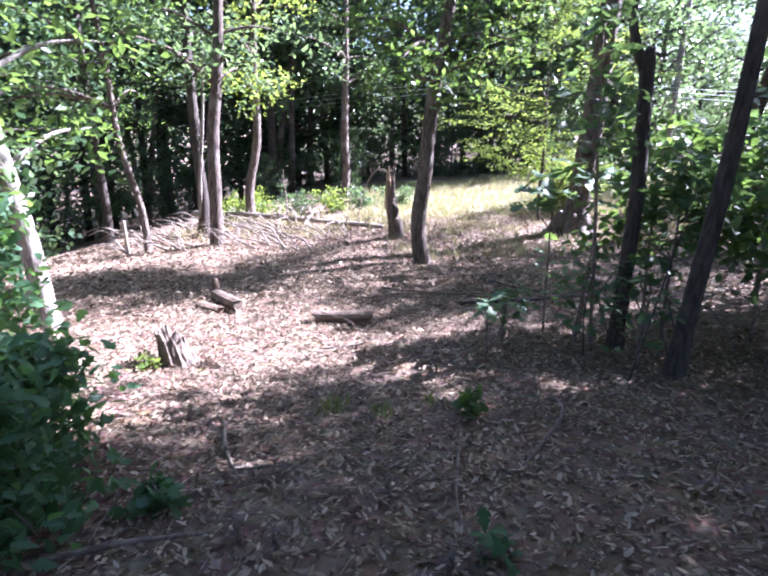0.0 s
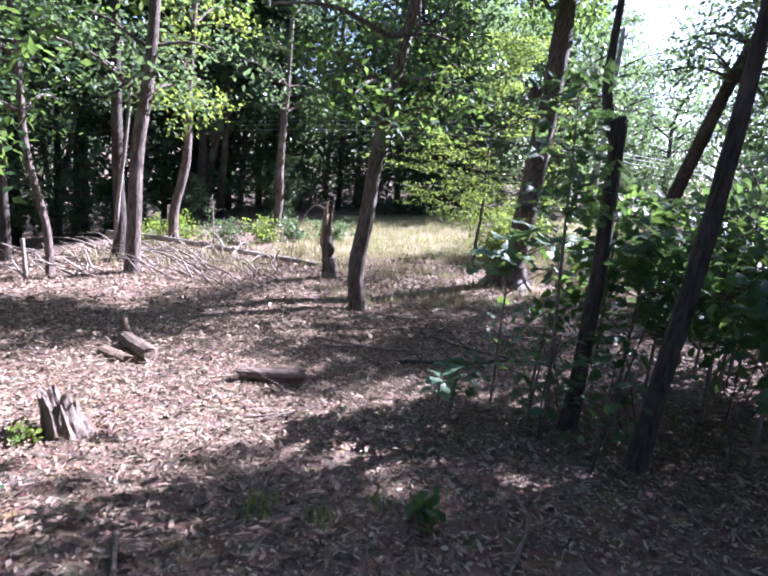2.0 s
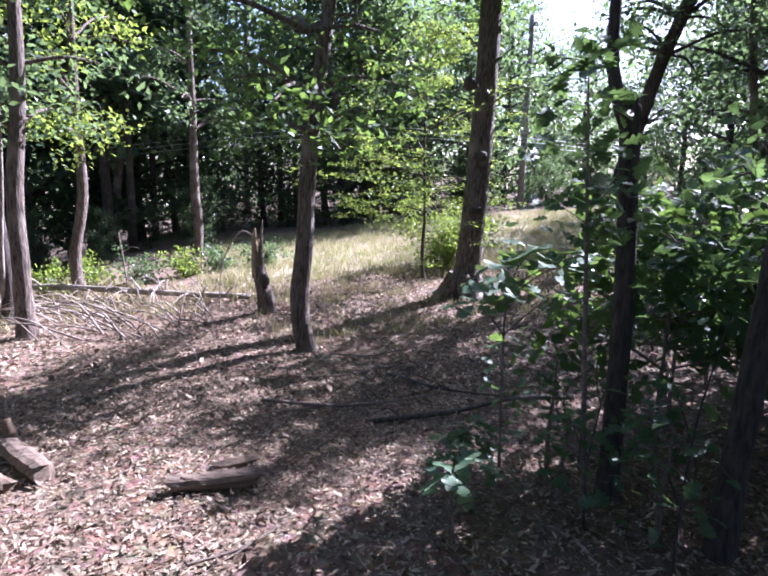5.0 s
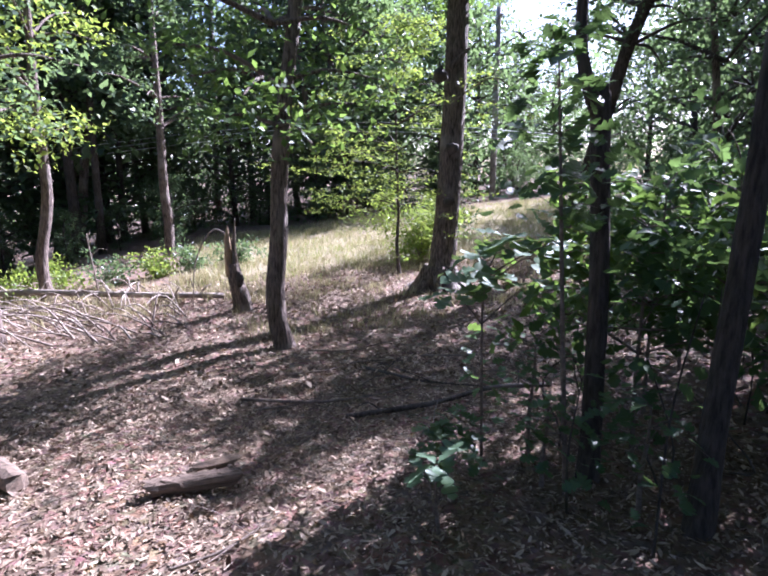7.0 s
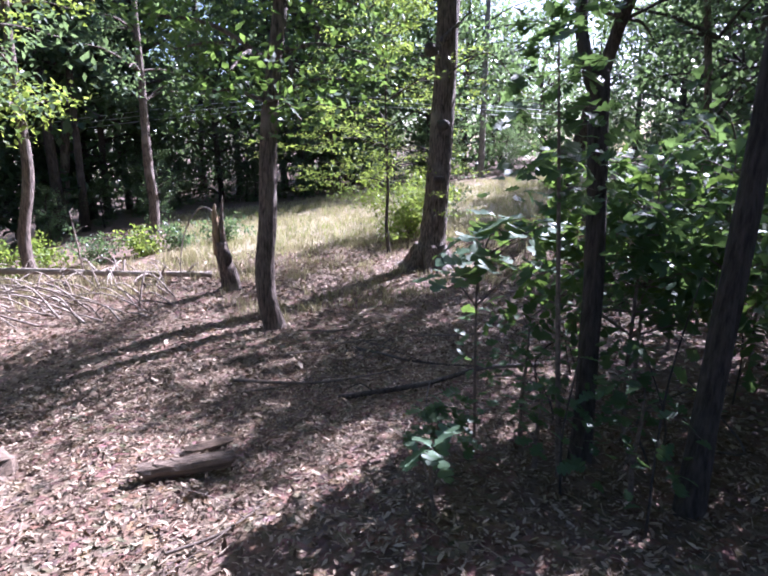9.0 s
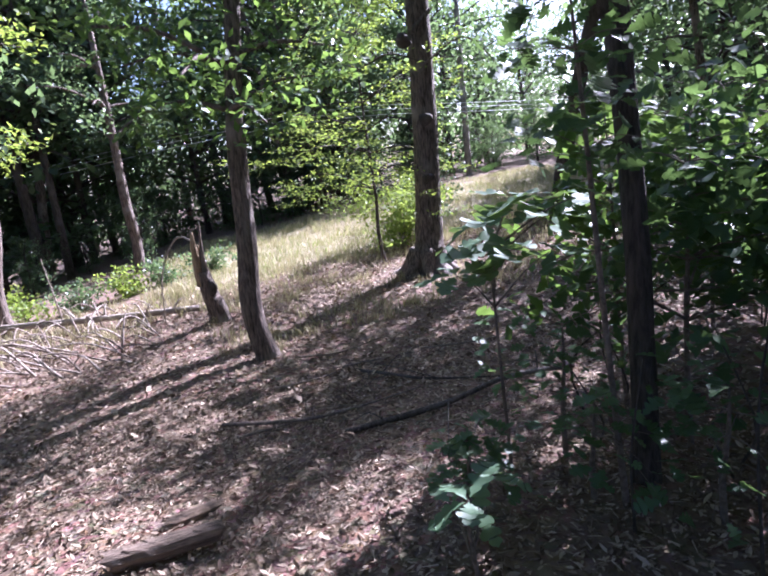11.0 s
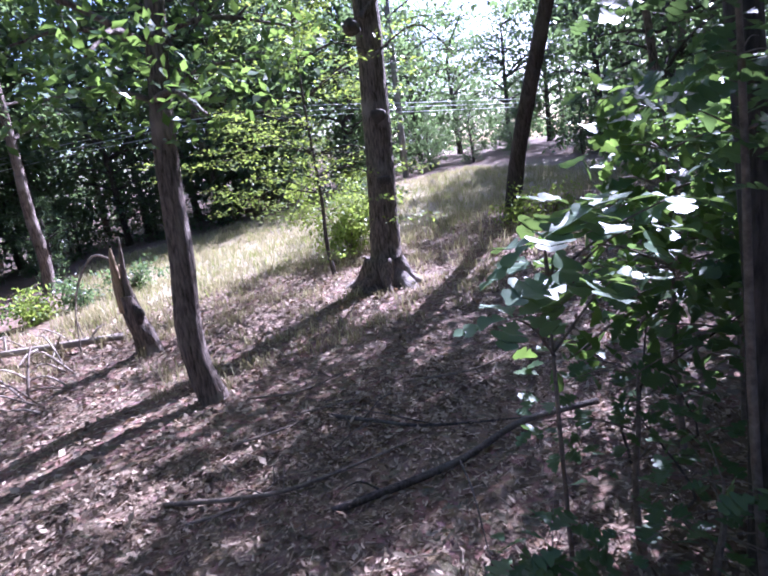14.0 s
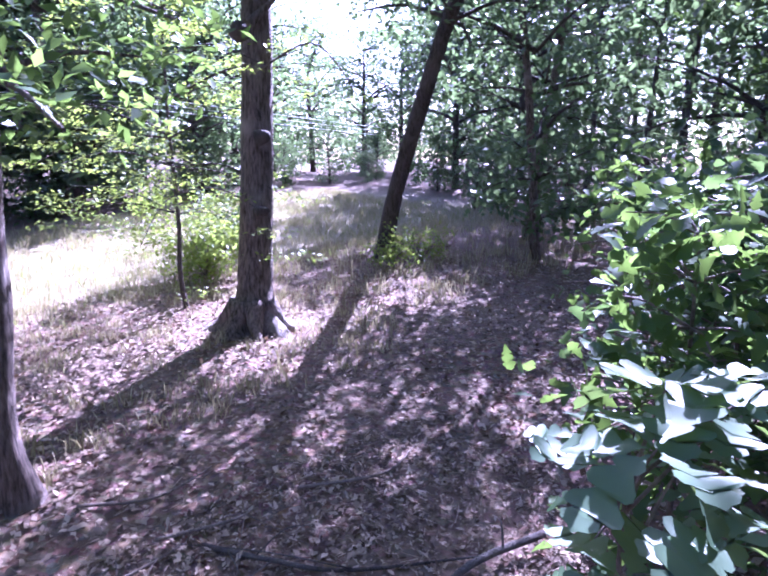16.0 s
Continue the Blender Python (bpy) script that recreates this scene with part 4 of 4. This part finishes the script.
# ---- low plants and grass ----
def grass(name, label, spots, per, height, mat, spread, seed):
    gen = np.random.default_rng(seed)
    c = np.repeat(np.asarray(spots, float), per, axis=0) + gen.normal(0, spread, (len(spots) * per, 2))
    n = len(c)
    z = ground_height(c[:, 0], c[:, 1])
    a, h, w = gen.uniform(0, 2 * np.pi, n), height * gen.uniform(0.4, 1.2, n), gen.uniform(0.0025, 0.006, n) * (1 + height)
    lean = gen.normal(0, 0.35, (n, 2)) * h[:, None]
    b = np.column_stack([c, z])
    side = np.column_stack([np.cos(a) * w, np.sin(a) * w, np.zeros(n)])
    mid_p = b + np.column_stack([lean * 0.35, h * 0.6])
    tip = b + np.column_stack([lean, h * 0.9])
    v = np.stack([b - side, b + side, mid_p + side * 0.8, mid_p - side * 0.8, tip], 1).reshape(-1, 3)
    k = (np.arange(n) * 5)[:, None]
    quads, tris = (k + np.array([0, 1, 2, 3])).tolist(), (k + np.array([3, 2, 4])).tolist()
    tagged(part(name, (v, quads + tris), mat), label, "grass", kind="stuff")


gen = np.random.default_rng(33)
meadow = np.column_stack([gen.uniform(-0.5, 13, 2600), gen.uniform(12.8, 22, 2600)])
grass("meadow_grass", "dry pale grass of the sunlit clearing", meadow, 14, 0.18, GRASS_DRY, 0.16, 34)
grass("meadow_grass", "green grass of the sunlit clearing", meadow[::4], 12, 0.18, GRASS_GREEN, 0.2, 35)
grass("grass_tuft", "grass tuft in the shaded leaves", [(0.1, 3.1), (0.15, 3.2), (0.42, 3.05), (0.75, 3.2)], 30, 0.09, GRASS_GREEN, 0.05, 36)
grass("dry_grass", "dry grass round the feet of the trees", np.column_stack([gen.uniform(0.5, 5, 130), gen.uniform(8.7, 12.5, 130)]), 22, 0.16, GRASS_DRY, 0.07, 37)
grass("dry_grass", "dry grass along the brow", np.column_stack([gen.uniform(-4, 1, 110), gen.uniform(11, 14.5, 110)]), 22, 0.28, GRASS_DRY, 0.08, 38)
grass("dry_grass", "dry grass on the far crest", np.column_stack([gen.uniform(5, 13, 200), gen.uniform(9.5, 14, 200)]), 20, 0.25, GRASS_DRY, 0.1, 39)


def bush(label, x, y, wide, high, n, size, mat, seed):
    g = np.random.default_rng(seed)
    z = gz(x, y)
    thing = empty("bush", x, y, z, label, "bush")
    stems, ends = [], []
    for k in range(9):
        a, r = g.uniform(0, 2 * math.pi), wide * g.uniform(0.2, 0.55)
        t = Vector((math.cos(a) * r, math.sin(a) * r, high * g.uniform(0.5, 0.95)))
        part("stem", tube([(0, 0, -0.03), t * 0.5 + Vector((0, 0, 0.1)), t], [0.012, 0.009, 0.004], 5, 6), TWIG, thing)
        ends += [tuple(t * u + Vector(g.normal(0, 0.15 * wide, 3))) for u in (0.4, 0.6, 0.8, 1.0)]
    p = clumps(ends, n, wide * 0.22, g, 0.8)
    p = p[p[:, 2] > 0.02]
    part("leaves", leaves(p, g.uniform(0.6, 1.2, len(p)) * size, leaf_plain(), g, 0.35), mat, thing, kind="stuff")


bush("bright green bush in the sunlit clearing", 4.55, 13.5, 1.5, 1.2, 120, 0.09, LEAF_YELLOW, 61)
bush("green bush at the foot of the far wood", 6.4, 16.2, 1.5, 0.9, 40, 0.10, LEAF_FOREST, 62)
bush("low leafy bush at the foot of the leaning tree", 7.1, 11.6, 0.9, 0.5, 16, 0.08, LEAF_YELLOW, 63)
bush("low leafy bush at the foot of the leaning tree", 7.9, 11.7, 1.0, 0.5, 16, 0.08, LEAF_YELLOW, 64)
for i, (x, y) in enumerate(((-1.9, 14.6), (-1.1, 14.9), (-0.3, 15.3), (-2.8, 14.3), (0.6, 15.9), (-3.6, 14.0))):
    bush("low green weeds along the edge of the clearing", x, y, 0.9, 0.5, 26, 0.09, LEAF_YELLOW if i % 2 else LEAF_FOREST, 70 + i)


# ---- the power line ----
def power_line():
    px, py = 11.5, 23.9
    pz = gz(px, py)
    pole = empty("utility_pole", px, py, pz, "grey wooden utility pole beyond the clearing", "utility pole")
    part("post", tube([(0, 0, -0.5), (0, 0, 4), (0, 0, 7.6)], [0.14, 0.12, 0.10], 10, 12), BARK_PALE, pole)
    part("crossarm", tube([(-0.1, -0.5, 7.2), (0, 0, 7.2), (0.1, 0.5, 7.2)], [0.06, 0.06], 6, 4), BARK_PALE, pole)
    for drop in (0.0, 0.16, 0.34):
        pts = [(-16.0, 25.5, 1.0), (-8.0, 25.0, 1.75), (-3.4, 24.4, 2.45), (0.5, 23.9, 2.95), (4.0, 23.5, 3.25), (7.5, 23.4, 3.35), (11.5, 23.7, 3.2), (18.0, 24.5, 3.0)]
        ob = part("overhead_wire", tube([(x, y, z - drop) for x, y, z in pts], [0.013, 0.013], 5, 60), WIRE)
        tagged(ob, "pale overhead cable sagging in front of the wood", "cable", "overhead cables")


power_line()
